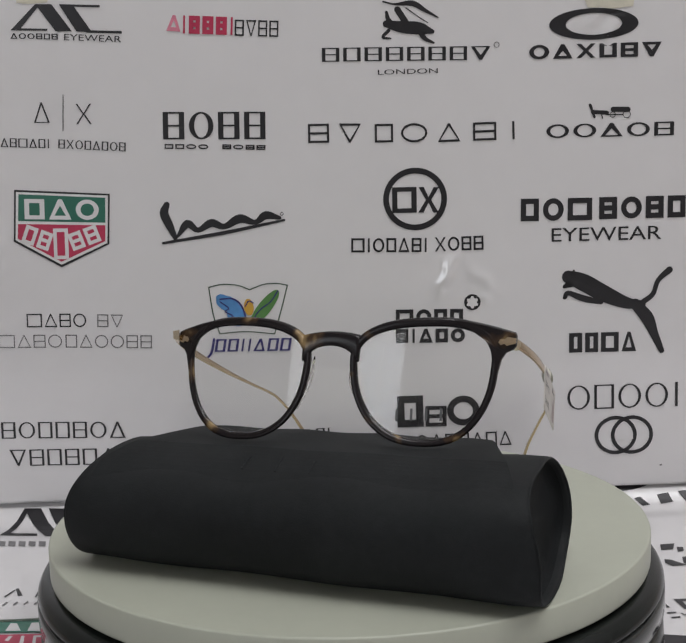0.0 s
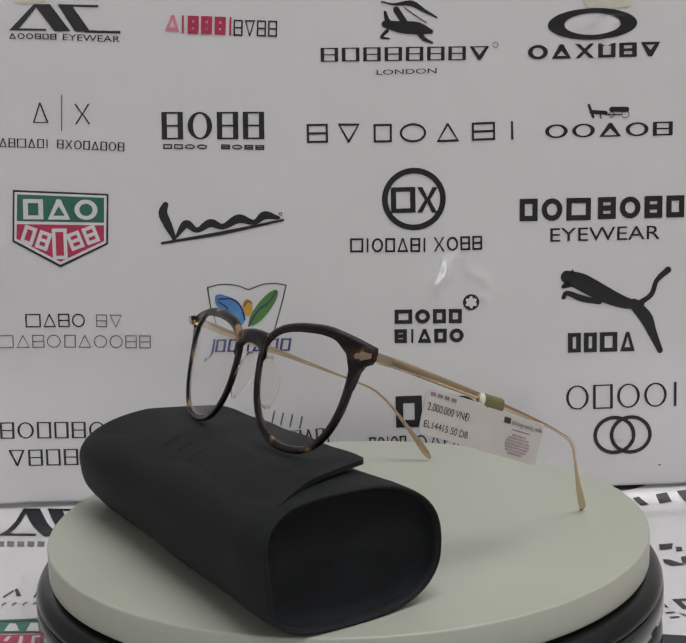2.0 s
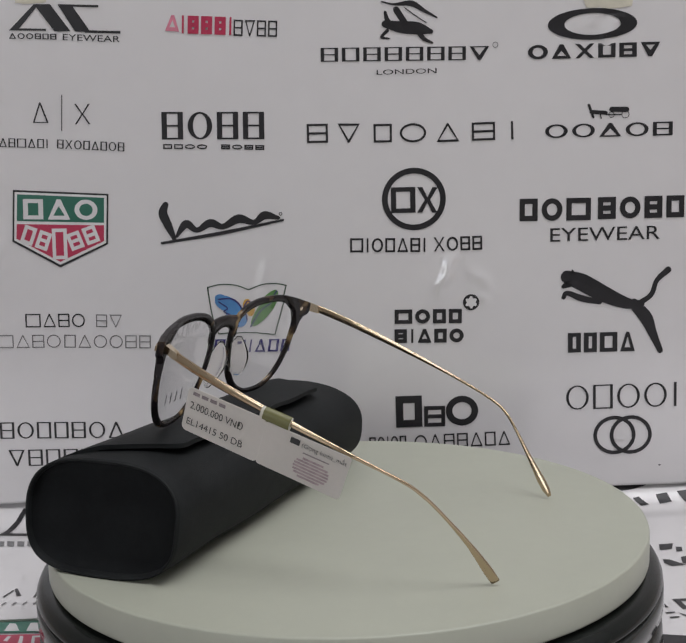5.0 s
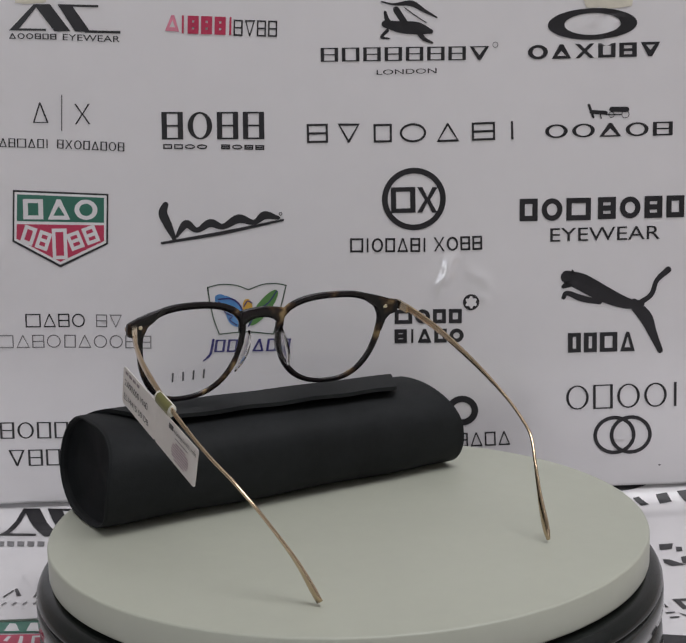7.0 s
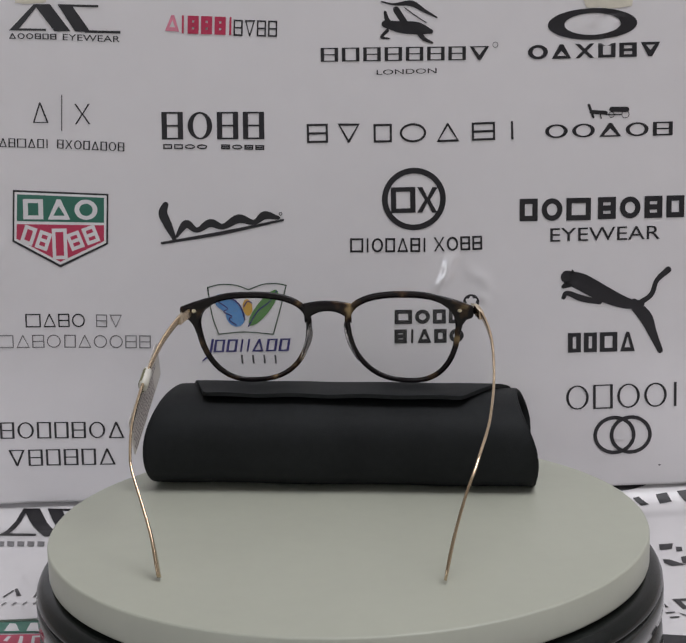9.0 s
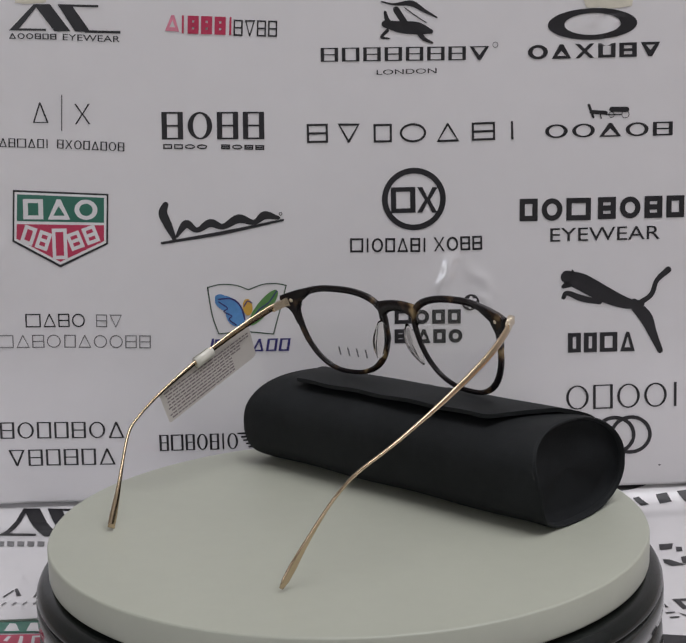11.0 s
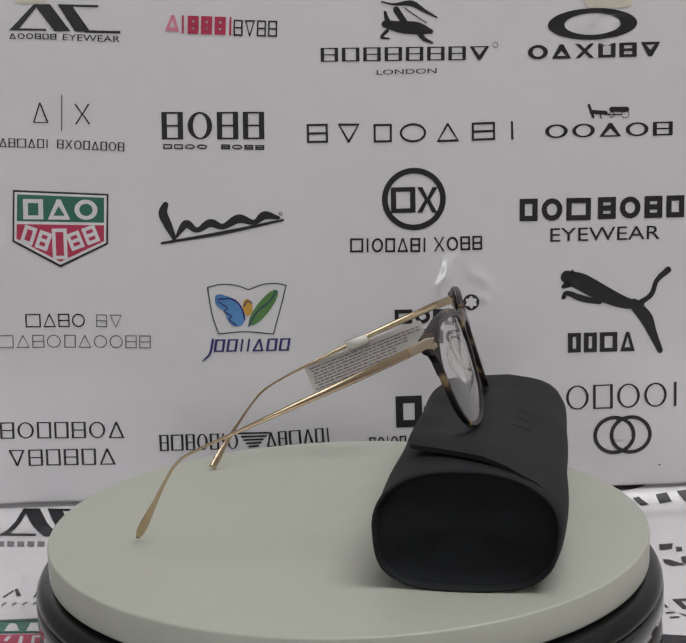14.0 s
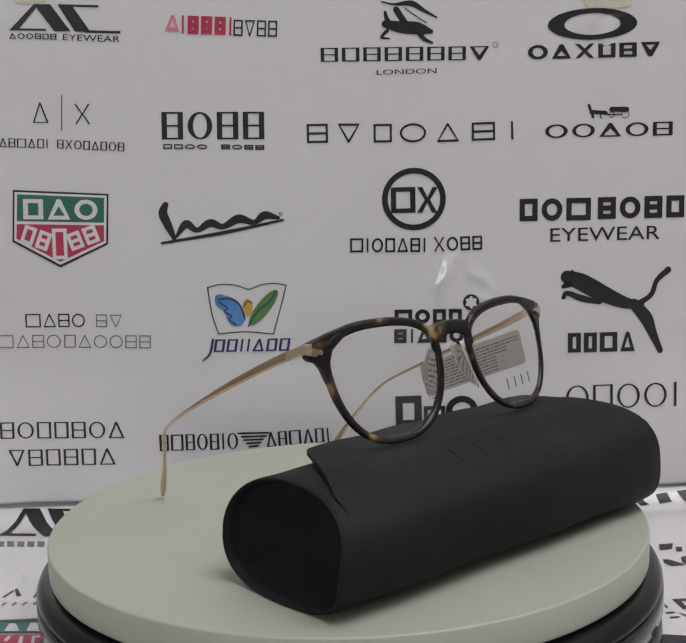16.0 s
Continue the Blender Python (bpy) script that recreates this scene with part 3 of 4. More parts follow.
flat_shape(lower, 'printed_bar', GREY, [(-178.0, 125.7), (-173.8, 124.6), (-171.8, 116.7), (-176.0, 117.8)])
flat_shape(lower, 'printed_bar', GREY, [(-172.3, 125.2), (-168.1, 124.1), (-166.2, 116.3), (-170.3, 117.3)])
flat_shape(lower, 'printed_bar', INK, [(-163.9, 55.0), (-162.7, 56.0), (-157.9, 46.3), (-160.1, 46.0)])
flat_shape(lower, 'printed_bar', INK, [(-166.7, 45.4), (-164.2, 53.9), (-163.4, 53.3), (-165.6, 44.8)])
flat_shape(lower, 'printed_bar', INK, [(-151.6, 44.3), (-152.0, 51.3), (-150.7, 51.2), (-150.6, 43.7)])
flat_shape(lower, 'printed_bar', GREY, [(-164.3, 35.3), (-163.4, 38.9), (-162.4, 37.8), (-163.4, 34.2)])
flat_shape(lower, 'printed_bar', GREY, [(-159.4, 35.5), (-158.4, 39.0), (-157.5, 37.9), (-158.5, 34.4)])
flat_shape(lower, 'printed_bar', GREY, [(-154.5, 35.6), (-153.5, 39.2), (-152.6, 38.1), (-153.6, 34.5)])
flat_shape(lower, 'printed_bar', GREY, [(-149.6, 35.8), (-148.6, 39.3), (-147.6, 38.2), (-148.7, 34.7)])
flat_shape(lower, 'printed_field', DARKGREEN, [(-167.0, 17.3), (-138.9, 19.1), (-138.4, 17.1), (-166.2, 14.8)])
flat_shape(lower, 'printed_field', GREEN, [(-165.9, 13.9), (-138.1, 16.1), (-134.1, 2.9), (-162.3, 3.1)])
flat_shape(lower, 'printed_field', RED, [(-161.5, 0.8), (-133.2, 1.1), (-128.0, -15.2), (-156.8, -13.3)])
flat_shape(lower, 'printed_bar', PAPER, [(-153.3, 4.7), (-153.4, 13.0), (-150.5, 12.8), (-146.4, 4.6)])
flat_shape(lower, 'printed_bar', PAPER, [(-143.4, 4.4), (-144.0, 13.3), (-139.7, 13.4), (-135.9, 3.9)])
flat_shape(lower, 'printed_bar', PAPER, [(-150.4, -5.3), (-149.9, -0.9), (-148.3, -1.0), (-148.6, -6.3)])
flat_shape(lower, 'printed_bar', PAPER, [(-142.9, -10.0), (-144.5, -0.9), (-143.0, -1.0), (-141.0, -10.2)])
flat_shape(lower, 'printed_bar', PAPER, [(-137.2, -10.4), (-139.2, -0.8), (-134.3, -0.7), (-133.8, -2.5), (-137.5, -2.6), (-135.7, -10.5)])
flat_shape(lower, 'printed_oval', INK, [(155.8, 167.5), (167.3, 166.8), (180.9, 167.3), (174.6, 165.3), (167.8, 163.8), (161.2, 163.2), (157.8, 165.3)])
flat_shape(lower, 'printed_bar', INK, [(166.5, 158.2), (170.3, 159.0), (174.5, 152.2), (169.7, 151.2)])
flat_shape(lower, 'printed_bar', INK, [(180.4, 160.1), (187.3, 161.1), (188.3, 154.1), (180.7, 152.4)])
flat_shape(lower, 'printed_bar', INK, [(193.2, 161.7), (203.5, 162.7), (202.3, 155.0), (195.7, 153.3)])
flat_shape(lower, 'printed_bar', INK, [(162.0, 91.6), (169.6, 92.3), (166.5, 84.0), (160.0, 83.3)])
flat_shape(lower, 'printed_bar', INK, [(169.3, 87.1), (172.4, 86.8), (171.0, 81.1), (167.6, 80.1)])
flat_shape(lower, 'printed_bar', INK, [(157.6, 70.3), (160.7, 69.4), (166.5, 61.7), (159.0, 60.5), (156.7, 64.9)])
flat_shape(lower, 'printed_bar', INK, [(167.4, 72.6), (175.9, 75.6), (171.6, 62.5), (165.6, 64.1)])
flat_shape(lower, 'printed_bar', INK, [(146.5, 19.4), (157.3, 19.6), (156.3, 16.7), (149.6, 16.7), (150.2, 8.8), (147.8, 7.6)])
flat_shape(lower, 'printed_bar', INK, [(141.3, 14.4), (141.9, 9.9), (140.3, 9.6)])
flat_shape(lower, 'printed_bar', INK, [(138.7, 4.4), (143.1, 5.0), (142.9, 3.6), (138.9, 3.0)])
flat_shape(lower, 'printed_bar', INK, [(139.0, -0.7), (143.4, -0.1), (143.2, -1.5), (139.2, -2.1)])
flat_shape(lower, 'printed_bar', INK, [(144.4, 4.0), (150.1, -2.0), (149.5, -3.8), (144.9, 2.1)])
flat_shape(lower, 'printed_bar', INK, [(130.7, -18.4), (143.8, -20.9), (139.8, -33.0), (127.2, -32.2)])


# ---- the turntable ----
turntable = tagged(new("turntable"), "display turntable with cream round platter on a black base", "turntable")
turntable.location = (0, 0, TABLE_Z + 0.0014)


def turntable_parts():
    base_z = -turntable.location.z
    prof = [(0.06, -0.0137), (0.1255, -0.0138), (0.1283, -0.0150), (0.1297, -0.0170), (0.1303, -0.0186), (0.1303, -0.0191), (0.1297, -0.0195), (0.1291, -0.0196), (0.1291, -0.0206),
            (0.1294, -0.0213), (0.1294, -0.0290), (0.1286, -0.0294), (0.1286, -0.0301), (0.1297, -0.0306), (0.1306, -0.0440), (0.1290, -0.0506), (0.0600, -0.0506)]
    bm = lathe([(r, z + base_z) for r, z in prof], 160)
    part("base", bm, BLACK_PLASTIC, turntable, "glossy black round plastic base with grooves", True)
    bm = lathe([(0.1300, -0.0210 + base_z), (0.1306, -0.0216 + base_z), (0.1306, -0.0290 + base_z), (0.1300, -0.0297 + base_z)], 160)
    part("rim_band", bm, SMOKE_PLASTIC, turntable, "dark grey band round the base", True)
    bm = lathe([(0.02, -0.0137), (0.09, -0.0137), (0.09, -0.0120), (0.1240, -0.0120), (0.1248, -0.0117), (0.1250, -0.0110), (0.1250, -0.0007), (0.1248, -0.0002), (0.1242, 0.0), (0.02, 0.0)], 192)
    bm2 = part("platter", bm, PLATTER, turntable, "cream white round platter, smooth plastic", True)
    for poly in bm2.data.polygons:
        poly.use_smooth = abs(poly.normal.z) < 0.95
    return bm2


platter = turntable_parts()

# ---- spectacle case ----
CASE = Matrix.Translation((-0.0090, -0.0583, 0)) @ Matrix.Rotation(radians(-18.5), 4, "Z")
CASE_HIGH = 0.0425
# each mouth: reach along the axis, how it changes with height and width, half width, flare, fullness of front and back, roundness above and below, height
MOUTHS = {1: (0.0921, -0.0029, -0.0054, -0.0036, -0.0005, 0.0, 0.0335, 0.041, -0.085, 0.080, 2.75, 3.4, 0.0432),
          -1: (0.0940, -0.0038, -0.0078, -0.0042, 0.0008, -0.0008, 0.0321, 0.073, 0.038, -0.020, 2.25, 3.6, 0.0414)}


def mouth_ring(end, shrink, n):
    """The rim line of one mouth of the case, in the case's own space."""
    reach0, up, bow, side, tilt, twist, half, flare, full_front, full_back, above, below, high = MOUTHS[end]
    pts = []
    for k in range(n):
        a = 2 * math.pi * k / n - math.pi / 2
        c, s = math.cos(a), math.sin(a)
        e = 2 / (below if s < 0 else above)
        zn, qn = math.copysign(abs(s) ** e, s), math.copysign(abs(c) ** e, c)
        reach = reach0 + up * zn + bow * zn * zn + side * qn * qn + tilt * qn + twist * qn * zn
        full = (full_front if qn < 0 else full_back) * max(0.0, 1 - ((zn - 0.15) / 1.15) ** 2)
        pts.append(Vector((end * reach, (half - shrink) * qn * (1 + flare * zn + full), high / 2 + (high / 2 - shrink) * zn)))
    return pts


def case_section(along, shrink=0.0, n=96):
    """A ring of the case, along from -1 to 1 between its mouths; the front is a little fuller in the middle."""
    k = (along + 1) / 2
    pts = []
    for p, q in zip(mouth_ring(-1, shrink, n), mouth_ring(1, shrink, n)):
        v = p.lerp(q, k)
        if v.y < 0:
            zn = 2 * v.z / CASE_HIGH - 1
            v.y -= 0.0024 * (1 - along ** 12) * max(0.0, 1 - ((zn + 0.1) / 1.1) ** 2) * min(1.0, -v.y / 0.012)
        pts.append(v)
    return pts


def case_ring(along, shrink=0.0, n=96):
    return [CASE @ v for v in case_section(along, shrink, n)]


TOP_LINE = sorted((v.y, v.z) for v in case_section(0.0) if v.z > CASE_HIGH / 2)


def case_top(q):
    """Height of the case's skin half way along it, q across."""
    return float(np.interp(q, [v[0] for v in TOP_LINE], [v[1] for v in TOP_LINE]))


def spectacle_case():
    case = tagged(new("spectacle_case"), "black leatherette glasses case with folded flap, lying on the platter", "glasses case")
    bm = bmesh.new()
    steps = ((0.955, 0.0016), (0.985, 0.0015), (0.997, 0.0012), (1.0, 0.0007), (0.997, 0.0002), (0.985, 0.0))
    rings = [case_ring(-a, d) for a, d in steps] + [case_ring(t / 8, -0.0003 * math.sin(t)) for t in range(-7, 8) if t] + [case_ring(a, d) for a, d in steps[::-1]]
    loft(bm, rings, caps=False)
    part("body", bm, LEATHER, case, smooth=True)
    for end in (-1, 1):
        bm = bmesh.new()
        rings = []
        deep = 0.952 if end < 0 else 0.950
        for k, a in ((1.0, 0.978), (0.992, deep), (0.80, deep - 0.014), (0.5, deep - 0.022), (0.25, deep - 0.025), (0.02, deep - 0.026)):
            ring = case_ring(end * a, 0.0015)
            mid = sum(ring, Vector()) / len(ring)
            rings.append([mid + (v - mid) * k for v in ring])
        rows = loft(bm, rings, caps=False)
        bm.faces.new(rows[-1])
        part("end_panel", bm, LINING, case, "recessed black end panel", True)
    # the flap: the skin of the front carried over the top, then standing off the back
    path = []
    for k in [*range(19), 19, 19.7, 20.2, 20.6, 20.85, 21]:
        q = -0.0275 + 0.0507 * k / 21
        off = -0.0006 + 0.0030 * min(1.0, k / 9) + 0.0004 * min(1.0, k / 14)
        path.append((q, case_top(min(q, 0.0)) + off - 0.0003 * max(0.0, (k - 15) / 6) ** 2))
    bm = bmesh.new()
    rings = []
    q0, q1 = path[0][0], path[-1][0]
    for i, (q, z) in enumerate(path):
        k = (q - q0) / (q1 - q0)
        lo = -0.0800 + 0.0215 * max(0, (k - 0.15) / 0.85)
        hi = 0.0790 - 0.0170 * max(0, (k - 0.15) / 0.85)
        curl = 0.0030 * (1 - math.sqrt(max(0.0, 1 - max(0.0, (q - q1 + 0.003) / 0.003) ** 2)))
        lo, hi = lo + curl, hi - curl
        thick = 0.0018
        up = [(lo + (hi - lo) * t / 24, q, z + 0.0003 * math.sin(t * 0.9) * k) for t in range(25)]
        up = [(x, y, w + 0.0009 * x / 0.09 - 0.0008 * max(0.0, -x / 0.06 - 0.6) * k) for x, y, w in up]
        down = [(x, y, w - thick) for x, y, w in up[::-1]]
        rings.append([CASE @ Vector(v) for v in up + down])
    loft(bm, rings)
    part("flap", bm, LEATHER, case, "black flap with slanted corners")
    for a in (0.006, -0.007, -0.020):
        bm = bmesh.new()
        rings = []
        for k in range(9):
            q = -0.0205 + 0.0075 * k / 8
            z = case_top(q) - 0.0006 + 0.0030 * min(1.0, (q + 0.0275) / 0.0485 * 21 / 9) + 0.0004 * min(1.0, (q + 0.0275) / 0.0485 * 21 / 14)
            rings.append([CASE @ Vector((a + x, q, z + h)) for x, h in ((-0.0006, -0.0002), (0.0006, -0.0002), (0.0003, 0.00012), (-0.0003, 0.00012))])
        loft(bm, rings)
        part("embossed_bar", bm, LEATHER, case, "faint raised mark pressed into the flap")
    for end in (-1, 1):
        ring = case_ring(end * 1.0, 0.0006)
        mid = sum(ring, Vector()) / len(ring)
        axis = (CASE.to_3x3() @ Vector((1, 0, 0))) * 0.0006
        sect = [[q + (q - mid).normalized() * 0.0006, q + axis, q - (q - mid).normalized() * 0.0006, q - axis] for q in ring]
        sect.append(sect[0])
        bm = bmesh.new()
        loft(bm, sect, caps=False)
        bmesh.ops.remove_doubles(bm, verts=bm.verts, dist=1e-6)
        part("piping", bm, LEATHER, case, smooth=True)
    return case


case = spectacle_case()

# ---- eyeglasses ----
GLASSES = Matrix.Translation((-0.0013, -0.0414, 0)) @ Matrix.Rotation(radians(-15), 4, "Z")


def gl(u, v, z):
    """A point of the glasses, millimetres: u across, v back, z up."""
    return GLASSES @ Vector((u / 1000, v / 1000, z / 1000))


def face(u, z, d=0.0):
    """A point of the leaning, wrapped front of the frame; d: millimetres behind its middle sheet."""
    v = -10.0 + (z - 80) * 0.285 + 0.00184 * u * u + 0.010 * max(0.0, abs(u) - 57.5) ** 2 + d
    u, z = u + 2.0, z + 0.014 * u
    c, s = math.cos(radians(-1.1)), math.sin(radians(-1.1))
    return gl(u * c - v * s, u * s + v * c, z)


def lens_outline(side, grow=(0, 0, 0), n=96):
    """Rim line, wider above; grow: more on the sides, the top and the bottom."""
    pts = []
    for k in range(n):
        a = 2 * math.pi * k / n
        c, s = math.cos(a), math.sin(a)
        zn = math.copysign(abs(s) ** (2 / (2.73 if s > 0 else 2.15)), s)
        qn = math.copysign(abs(c) ** (2 / 2.49), c)
        u = 37.3 + qn * ((21.8 if c > 0 else 26.6) + grow[0]) * (1 + 0.09 * zn)
        z = 71.8 + zn * ((16.3 + grow[1]) if s > 0 else (23.3 + grow[2]))
        pts.append((side * u, z))
    return pts


# the two temples are bent a little differently
TEMPLE_LINES = {1: ((67.4, 2.0, 82.0), (70.2, 9, 78.9), (73.2, 25, 71.6), (74.2, 50, 60.2), (72.8, 74, 48.8), (69.6, 90, 40.4), (67.4, 96.5, 35.4), (63.4, 102.4, 27.8), (57.2, 110.8, 14.8), (52.8, 118.4, 1.4)),
                -1: ((67.4, 2.0, 82.0), (70.0, 9, 78.9), (72.4, 25, 71.6), (72.0, 50, 60.2), (69.0, 75, 48.6), (64.6, 92, 40.2), (62.2, 98.5, 35.2), (58.8, 104, 27.8), (54.2, 112, 14.6), (50.7, 120, 1.4))}


def eyeglasses():
    g = tagged(new("eyeglasses"), "dark tortoiseshell round eyeglasses with thin gold temples, resting on the case", "eyeglasses")
    # rims
    for side in (-1, 1):
        prof = ((0.0, -0.9), (0.0, 0.9), (0.45, 1.35), (0.75, 1.4), (1.0, 0.85), (1.0, -0.85), (0.75, -1.4), (0.45, -1.35))
        rings = []
        inner, outer = lens_outline(side), lens_outline(side, (2.5, 3.1, 2.3))
        for (u0, z0), (u1, z1) in zip(inner, outer):
            ring = []
            for w, d in prof:
                u, z = u0 + (u1 - u0) * w, z0 + (z1 - z0) * w
                ring.append(face(u, z, d))
            rings.append(ring)
        rings.append(rings[0])
        bm = bmesh.new()
        loft(bm, rings, caps=False)
        bmesh.ops.remove_doubles(bm, verts=bm.verts, dist=1e-7)
        part("rim", bm, TORTOISE, g, smooth=True)
        # lens shell
        bm = bmesh.new()
        rings = []
        outl = lens_outline(side, (1.3, 1.3, 1.3))
        for d in (-0.55, 0.55):
            for k in (0.02, 0.25, 0.5, 0.75, 0.93, 0.985, 1.0) if d < 0 else (1.0, 0.985, 0.93, 0.75, 0.5, 0.25, 0.02):
                ring = []
                for u, z in outl:
                    uu, zz = side * 36 + (u - side * 36) * k, 70.3 + (z - 70.3) * k
                    bulge = -1.4 * (1 - ((uu - side * 36) ** 2 + (zz - 69) ** 2) / 650)
                    ring.append(face(uu, zz, d + bulge * 0.6))
                rings.append(ring)
        loft(bm, rings)
        lens = part("lens", bm, LENS, g, "clear demo lens", True)
        lens.visible_shadow = False
        if side == 1:
            for k in range(4):
                u, z = 42.6 - k * 5.3, 57.6 - 0.1 * k
                bm = bmesh.new()
                for du, w, z0, z1 in ((0, 0.9, -2.2, 2.2),):
                    q = [(u + du - w / 2, z + z0), (u + du + w / 2, z + z0), (u + du + w / 2, z + z1), (u + du - w / 2, z + z1)]
                    vs = [bm.verts.new(face(a, b, -1.6)) for a, b in q]
                    bm.faces.new(vs)
                part("lens_mark", bm, LENS_PRINT, lens, "small grey printed bar")
        # endpiece
        poly = [(45.5, 90.6), (51, 89.7), (57, 88.3), (63, 86.5), (67.3, 84.9), (67.7, 83.5), (67.6, 80.4), (66.8, 79.2), (64.4, 78.3), (62.7, 75.8), (61.2, 70.0), (60.0, 77), (57.4, 82.5), (51, 87.0)]
        bm = bmesh.new()
        rings = []
        cu, cz = 61.5, 82.0
        for d, s in ((-1.45, 0.95), (-0.9, 1.0), (1.0, 1.0), (1.7, 0.95)):
            rings.append([face(side * (cu + (u - cu) * s), cz + (z - cz) * s, d) for u, z in poly])
        loft(bm, rings)
        part("endpiece", bm, TORTOISE, g)
        # gold rivet plate on the front and screw behind
        bm = bmesh.new()
        plate = [(61.6, 82.3), (62.4, 83.4), (63.8, 83.3), (64.6, 84.0), (67.6, 83.4), (67.6, 81.6), (64.6, 80.9), (63.8, 81.6), (62.4, 81.3)]
        loft(bm, [[face(side * u, z, d) for u, z in plate] for d in (-2.1, -1.2)])
        part("rivet_plate", bm, GOLD, g, "polished gold arrow-shaped rivet plate")
        bm = bmesh.new()
        loft(bm, [[face(side * (61.4 + r * math.cos(k * math.pi / 8)), 82.6 + r * math.sin(k * math.pi / 8), d) for k in range(16)] for d, r in ((1.3, 1.0), (2.1, 1.0), (2.3, 0.7))])
        part("screw", bm, PALE_GOLD, g, "small gold rivet head")
        # hinge block
        bm = bmesh.new()
        rings = []
        for v, u, z, hu, hz in ((-2.2, 65.8, 82.9, 1.3, 2.0), (0.6, 66.8, 82.6, 1.2, 2.1), (3.0, 67.8, 81.5, 1.1, 2.1), (6, 69.0, 80.2, 1.0, 2.0)):
            rings.append([gl(side * (u + a * hu), v, z + b * hz) for a, b in ((-1, -1), (1, -0.8), (1, 0.8), (-1, 1))])
        loft(bm, rings)
        part("hinge", bm, PALE_GOLD, g, "gold hinge block")
        # temple
        knots = TEMPLE_LINES[side]
        path = spline(knots, 10)
        size = {0: (1.7, 0.65), 9: (1.75, 0.65), 25: (1.6, 0.6), 45: (1.3, 0.58), 70: (0.75, 0.55), 85: (0.56, 0.56), 104: (0.6, 0.56), 110: (1.0, 0.6), 116: (1.85, 0.7), 118.6: (1.7, 0.65), 119.8: (0.8, 0.5)}
        sv = sorted(size)
        bm = bmesh.new()
        rings = []
        for i, q in enumerate(path):
            d = Vector(path[min(i + 1, len(path) - 1)] - path[max(i - 1, 0)]).normalized()
            out = Vector((1, 0, 0))
            up = out.cross(d).normalized()
            if up.z < 0:
                up = -up
            out = d.cross(up).normalized()
            hu, ht = np.interp(q[1], sv, [size[k][0] for k in sv]), np.interp(q[1], sv, [size[k][1] for k in sv])
            ring = []
            for k in range(12):
                a = 2 * math.pi * k / 12
                c, s = math.cos(a), math.sin(a)
                c, s = math.copysign(abs(c) ** 0.6, c), math.copysign(abs(s) ** 0.6, s)
                w = Vector(q) + up * (s * hu) + out * (c * ht)
                ring.append(gl(side * w.x, w.y, max(w.z, 0.15)))
            rings.append(ring)
        loft(bm, rings)
        part("temple", bm, GOLD, g, "slim polished gold temple with flattened tip", True)
        # nose pad of clear acetate
        bm = bmesh.new()
        rings = []
        for k in range(9):
            t = k / 8
            z = 76.5 - 19 * t
            w = math.sin(math.pi * (0.06 + 0.88 * t))
            u = 8.2 + 5.6 * t ** 1.6
            ring = []
            for j in range(10):
                a = 2 * math.pi * j / 10
                ring.append(face(side * (u + 0.8 * math.cos(a) * w - (0.6 - 0.9 * math.sin(a)) * w), z, 4.6 + 5.6 * w * math.sin(a)))
            rings.append(ring)
        loft(bm, rings)
        part("nose_pad", bm, PAD, g, "clear acetate nose pad", True).visible_shadow = False
    # bridge
    bm = bmesh.new()
    rings = []
    for k in range(21):
        t = -1 + 2 * k / 20
        u = 11.0 * t
        top = 86.4 - 1.3 * abs(t) ** 2
        bot = 81.4 - 5.4 * abs(t) ** 2.8 - 0.5 * abs(t)
        ring = []
        for a, d in ((0, -0.9), (0.15, -1.4), (0.85, -1.4), (1, -0.9), (1, 0.9), (0.85, 1.4), (0.15, 1.4), (0, 0.9)):
            z = bot + (top - bot) * a
            ring.append(face(u, z, d))
        rings.append(ring)
    loft(bm, rings)
    part("bridge", bm, TORTOISE, g, smooth=True)
    return g


glasses = eyeglasses()


# ---- price tag clipped round one temple ----
def tag_point(a, b, lift):
    """A point of the tag: a along it, b up it, in millimetres; lift away from the temple."""
    s, t = a / 63.0, b / 15.6
    lo = Vector((77.4, 10.6, 56.4)).lerp(Vector((74.0, 68.6, 33.4)), s)
    hi = Vector((77.4, 14.9, 71.8)).lerp(Vector((74.2, 74.5, 49.2)), s)
    q = lo.lerp(hi, t)
    return gl(q.x + lift + 0.2, q.y, q.z)


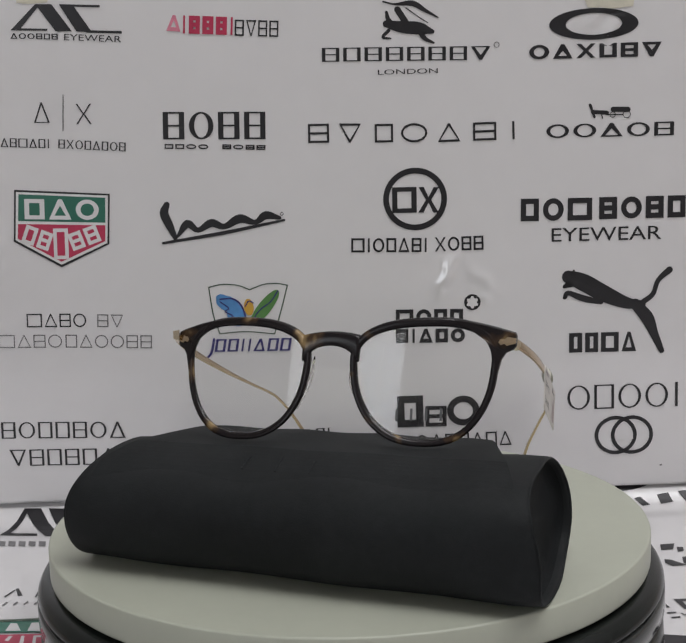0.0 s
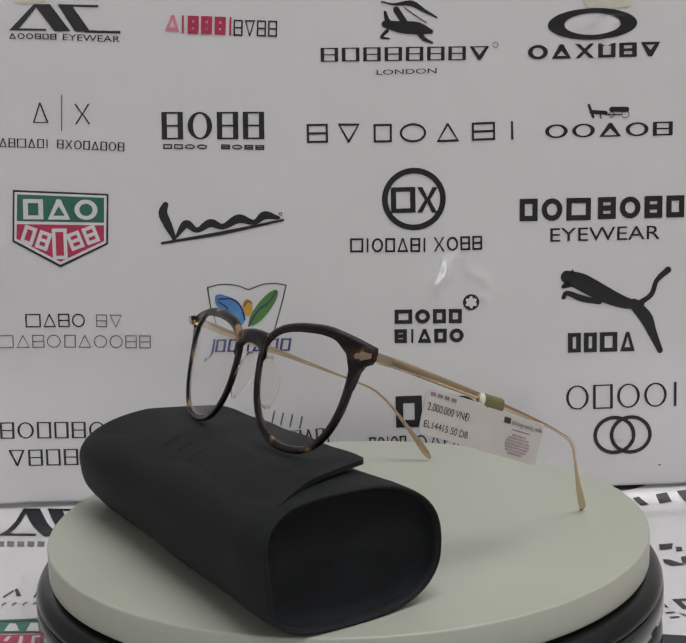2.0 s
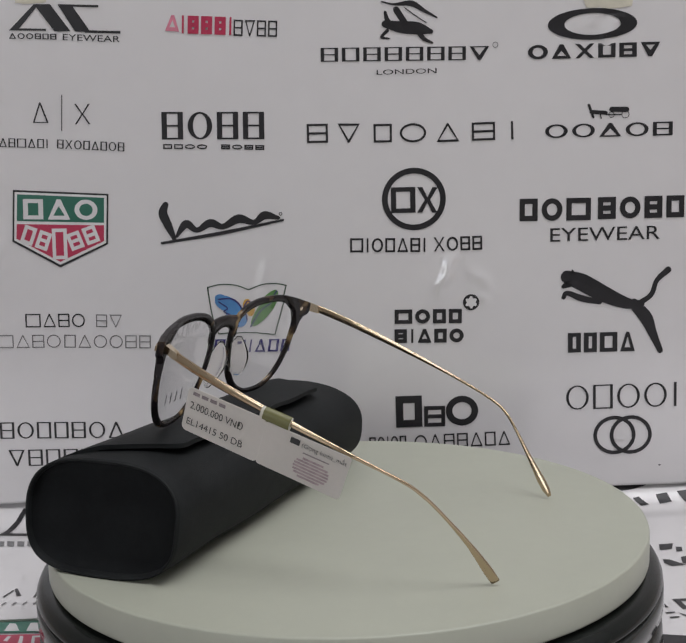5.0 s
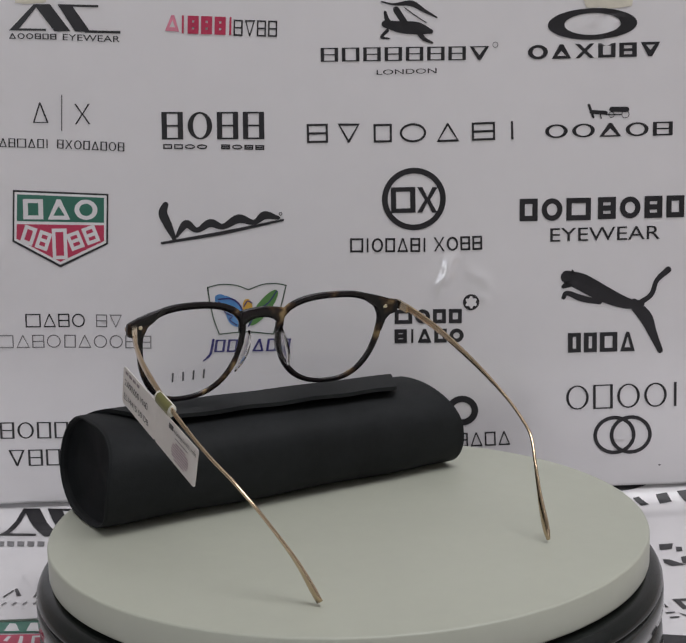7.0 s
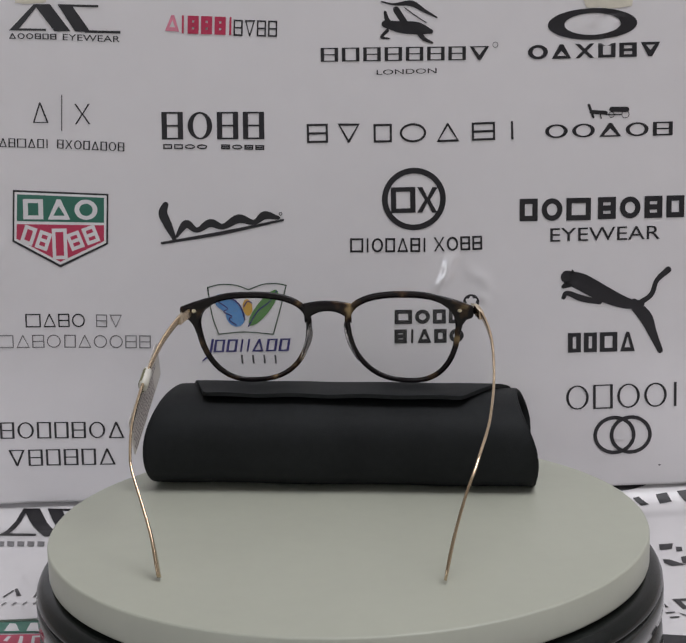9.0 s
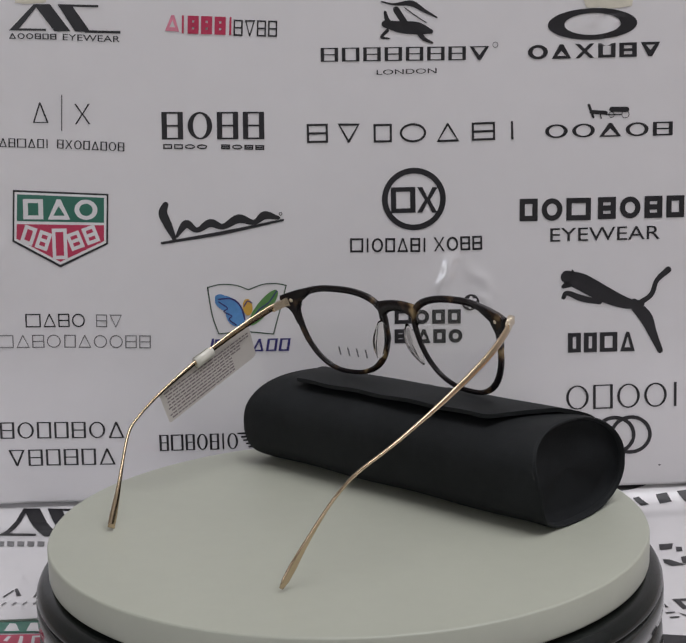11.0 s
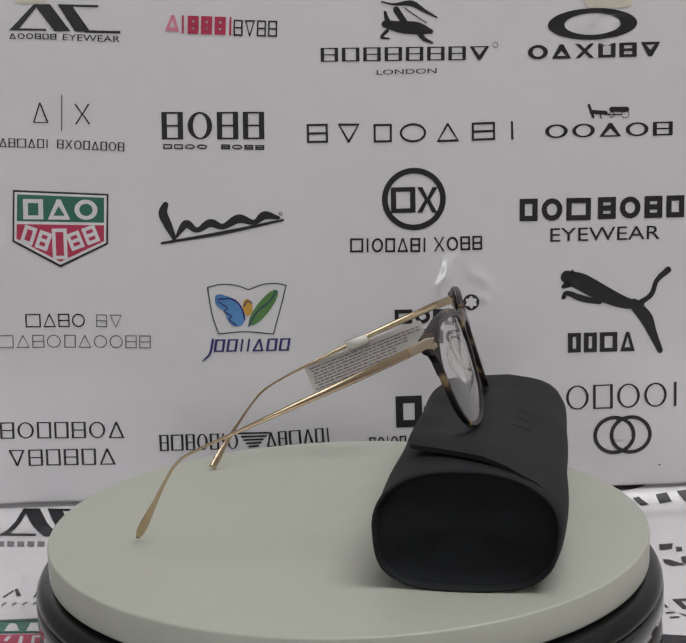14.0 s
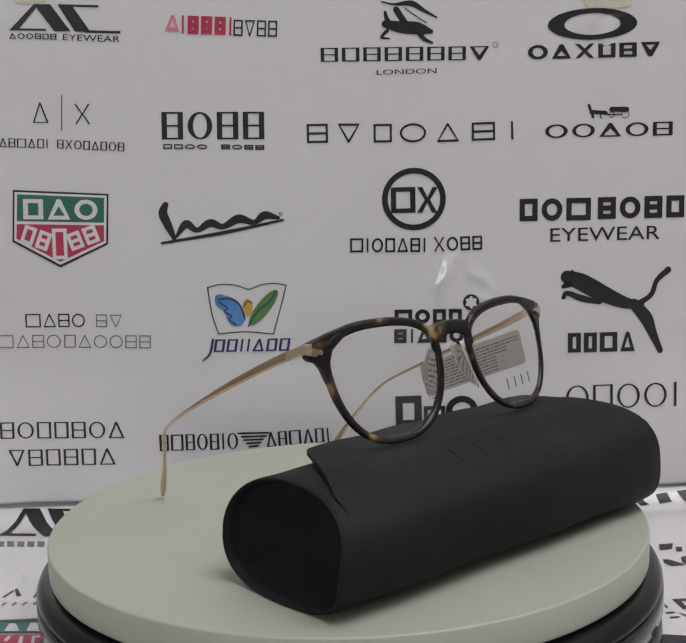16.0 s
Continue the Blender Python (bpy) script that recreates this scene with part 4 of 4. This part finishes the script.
def price_tag():
    tag = tagged(new("price_tag"), "cream plastic price tag with black print clipped on the gold temple", "price tag")

    def card(a0, a1, b0, b1, r, thick=0.2, lift=0.0):
        pts = []
        for ca, cb, start in ((a1 - r, b1 - r, 0), (a0 + r, b1 - r, 90), (a0 + r, b0 + r, 180), (a1 - r, b0 + r, 270)):
            for k in range(6):
                an = radians(start + 18 * k)
                pts.append((ca + r * math.cos(an), cb + r * math.sin(an)))
        bm = bmesh.new()
        loft(bm, [[tag_point(a, b, lift + s * thick) for a, b in pts] for s in (-1, 1)])
        return bm

    part("card", card(0, 30.5, 0, 15.6, 1.8), CARD, tag, "cream tag end with the price")
    part("card", card(30.2, 63, 0, 15.0, 1.2, 0.17), CARD, tag, "cream tag end with a faded stamp")
    bm = bmesh.new()
    rings = []
    for a in (27.5, 38.5):
        ring = []
        for k in range(12):
            an = 2 * math.pi * k / 12
            ring.append(tag_point(a, 16.6 + 2.5 * math.sin(an), -1.5 + 1.9 * math.cos(an)))
        rings.append(ring)
    loft(bm, rings)
    part("clip_band", bm, CLEAR_BAND, tag, "cream band looped round the temple", True)
    bm = bmesh.new()
    loft(bm, [[tag_point(a, 16.6 + 2.65 * math.sin(k * math.pi / 6 - math.pi / 2), -1.5 + 2.05 * math.cos(k * math.pi / 6 - math.pi / 2)) for k in range(7)] for a in (28.6, 38.7)], closed=False, caps=False)
    part("band_label", bm, CARD_BAND, tag, "olive green label on the band", True)

    def tag_text(words, a, b, length, height, mat):
        verts, faces = text_mesh(words)
        ob = mesh_object("lettering", [tag_point(a + p * length, b + q * height, 0.3) for p, q in verts], faces, mat)
        ob.parent = tag

    def tag_bar(a, b, length, height, mat, lift=0.3):
        bm = bmesh.new()
        bm.faces.new([bm.verts.new(tag_point(x, y, lift)) for x, y in ((a, b), (a + length, b), (a + length, b + height), (a, b + height))])
        part("print_bar", bm, mat, tag)

    tag_text("2.000.000 VNĐ", 1.8, 8.3, 20.8, 2.7, TAG_INK)
    tag_text("EL14415 50 DB", 1.6, 2.5, 22.4, 2.4, TAG_INK)
    for k in range(4):
        tag_bar(2.0 + 3.4 * k, 13.2, 2.6, 1.2, TAG_FADED)
    tag_bar(40.5, 11.6, 3.6, 2.0, TAG_INK)
    tag_text("(Gọng kính)_mắt", 45.0, 11.2, 17.0, 2.4, TAG_INK)
    for k in range(7):
        w = (8.5, 12, 13.2, 13.6, 13.2, 12, 8)[k]
        tag_bar(50.5 - w / 2, 1.6 + 1.05 * k, w, 0.72, STAMP)
    tag_bar(46, 9.8, 10, 0.4, TAG_FADED)
    rnd = random.Random(4)
    for k in range(9):
        b = 1.2 + 1.42 * k
        start = 2.0 if k in (7, 8) else (9.0 if k > 4 else 16.0)
        a = start
        while a < 60:
            w = 1.2 + 2.6 * rnd.random()
            tag_bar(a, b, min(w, 61.5 - a), 0.62, TAG_FADED, -0.3)
            a += w + 0.6
    return tag


tag = price_tag()


# ---- the turning platter and what stands on it ----
def motions():
    beat = (0, 2, 4, 6.5, 9, 11.3, 13, 14.5, 16)
    off = (-0.15, -0.40, -0.16, 1.17, 0.36, -0.06, -0.69, -0.25, -0.65)

    def turn(t):
        return -2.736 - 18.6506 * t + float(np.interp(t, beat, off))

    rows = [(k * 0.5, pose(0, 0, 0, 0, 0, turn(k * 0.5))) for k in range(33)]
    rise = -turntable.location.z
    walk(platter, [(k * 0.5, pose(0, 0, rise, 0, 0, turn(k * 0.5))) for k in range(33)])
    for thing in (case, glasses, tag):
        walk(thing, rows)


motions()
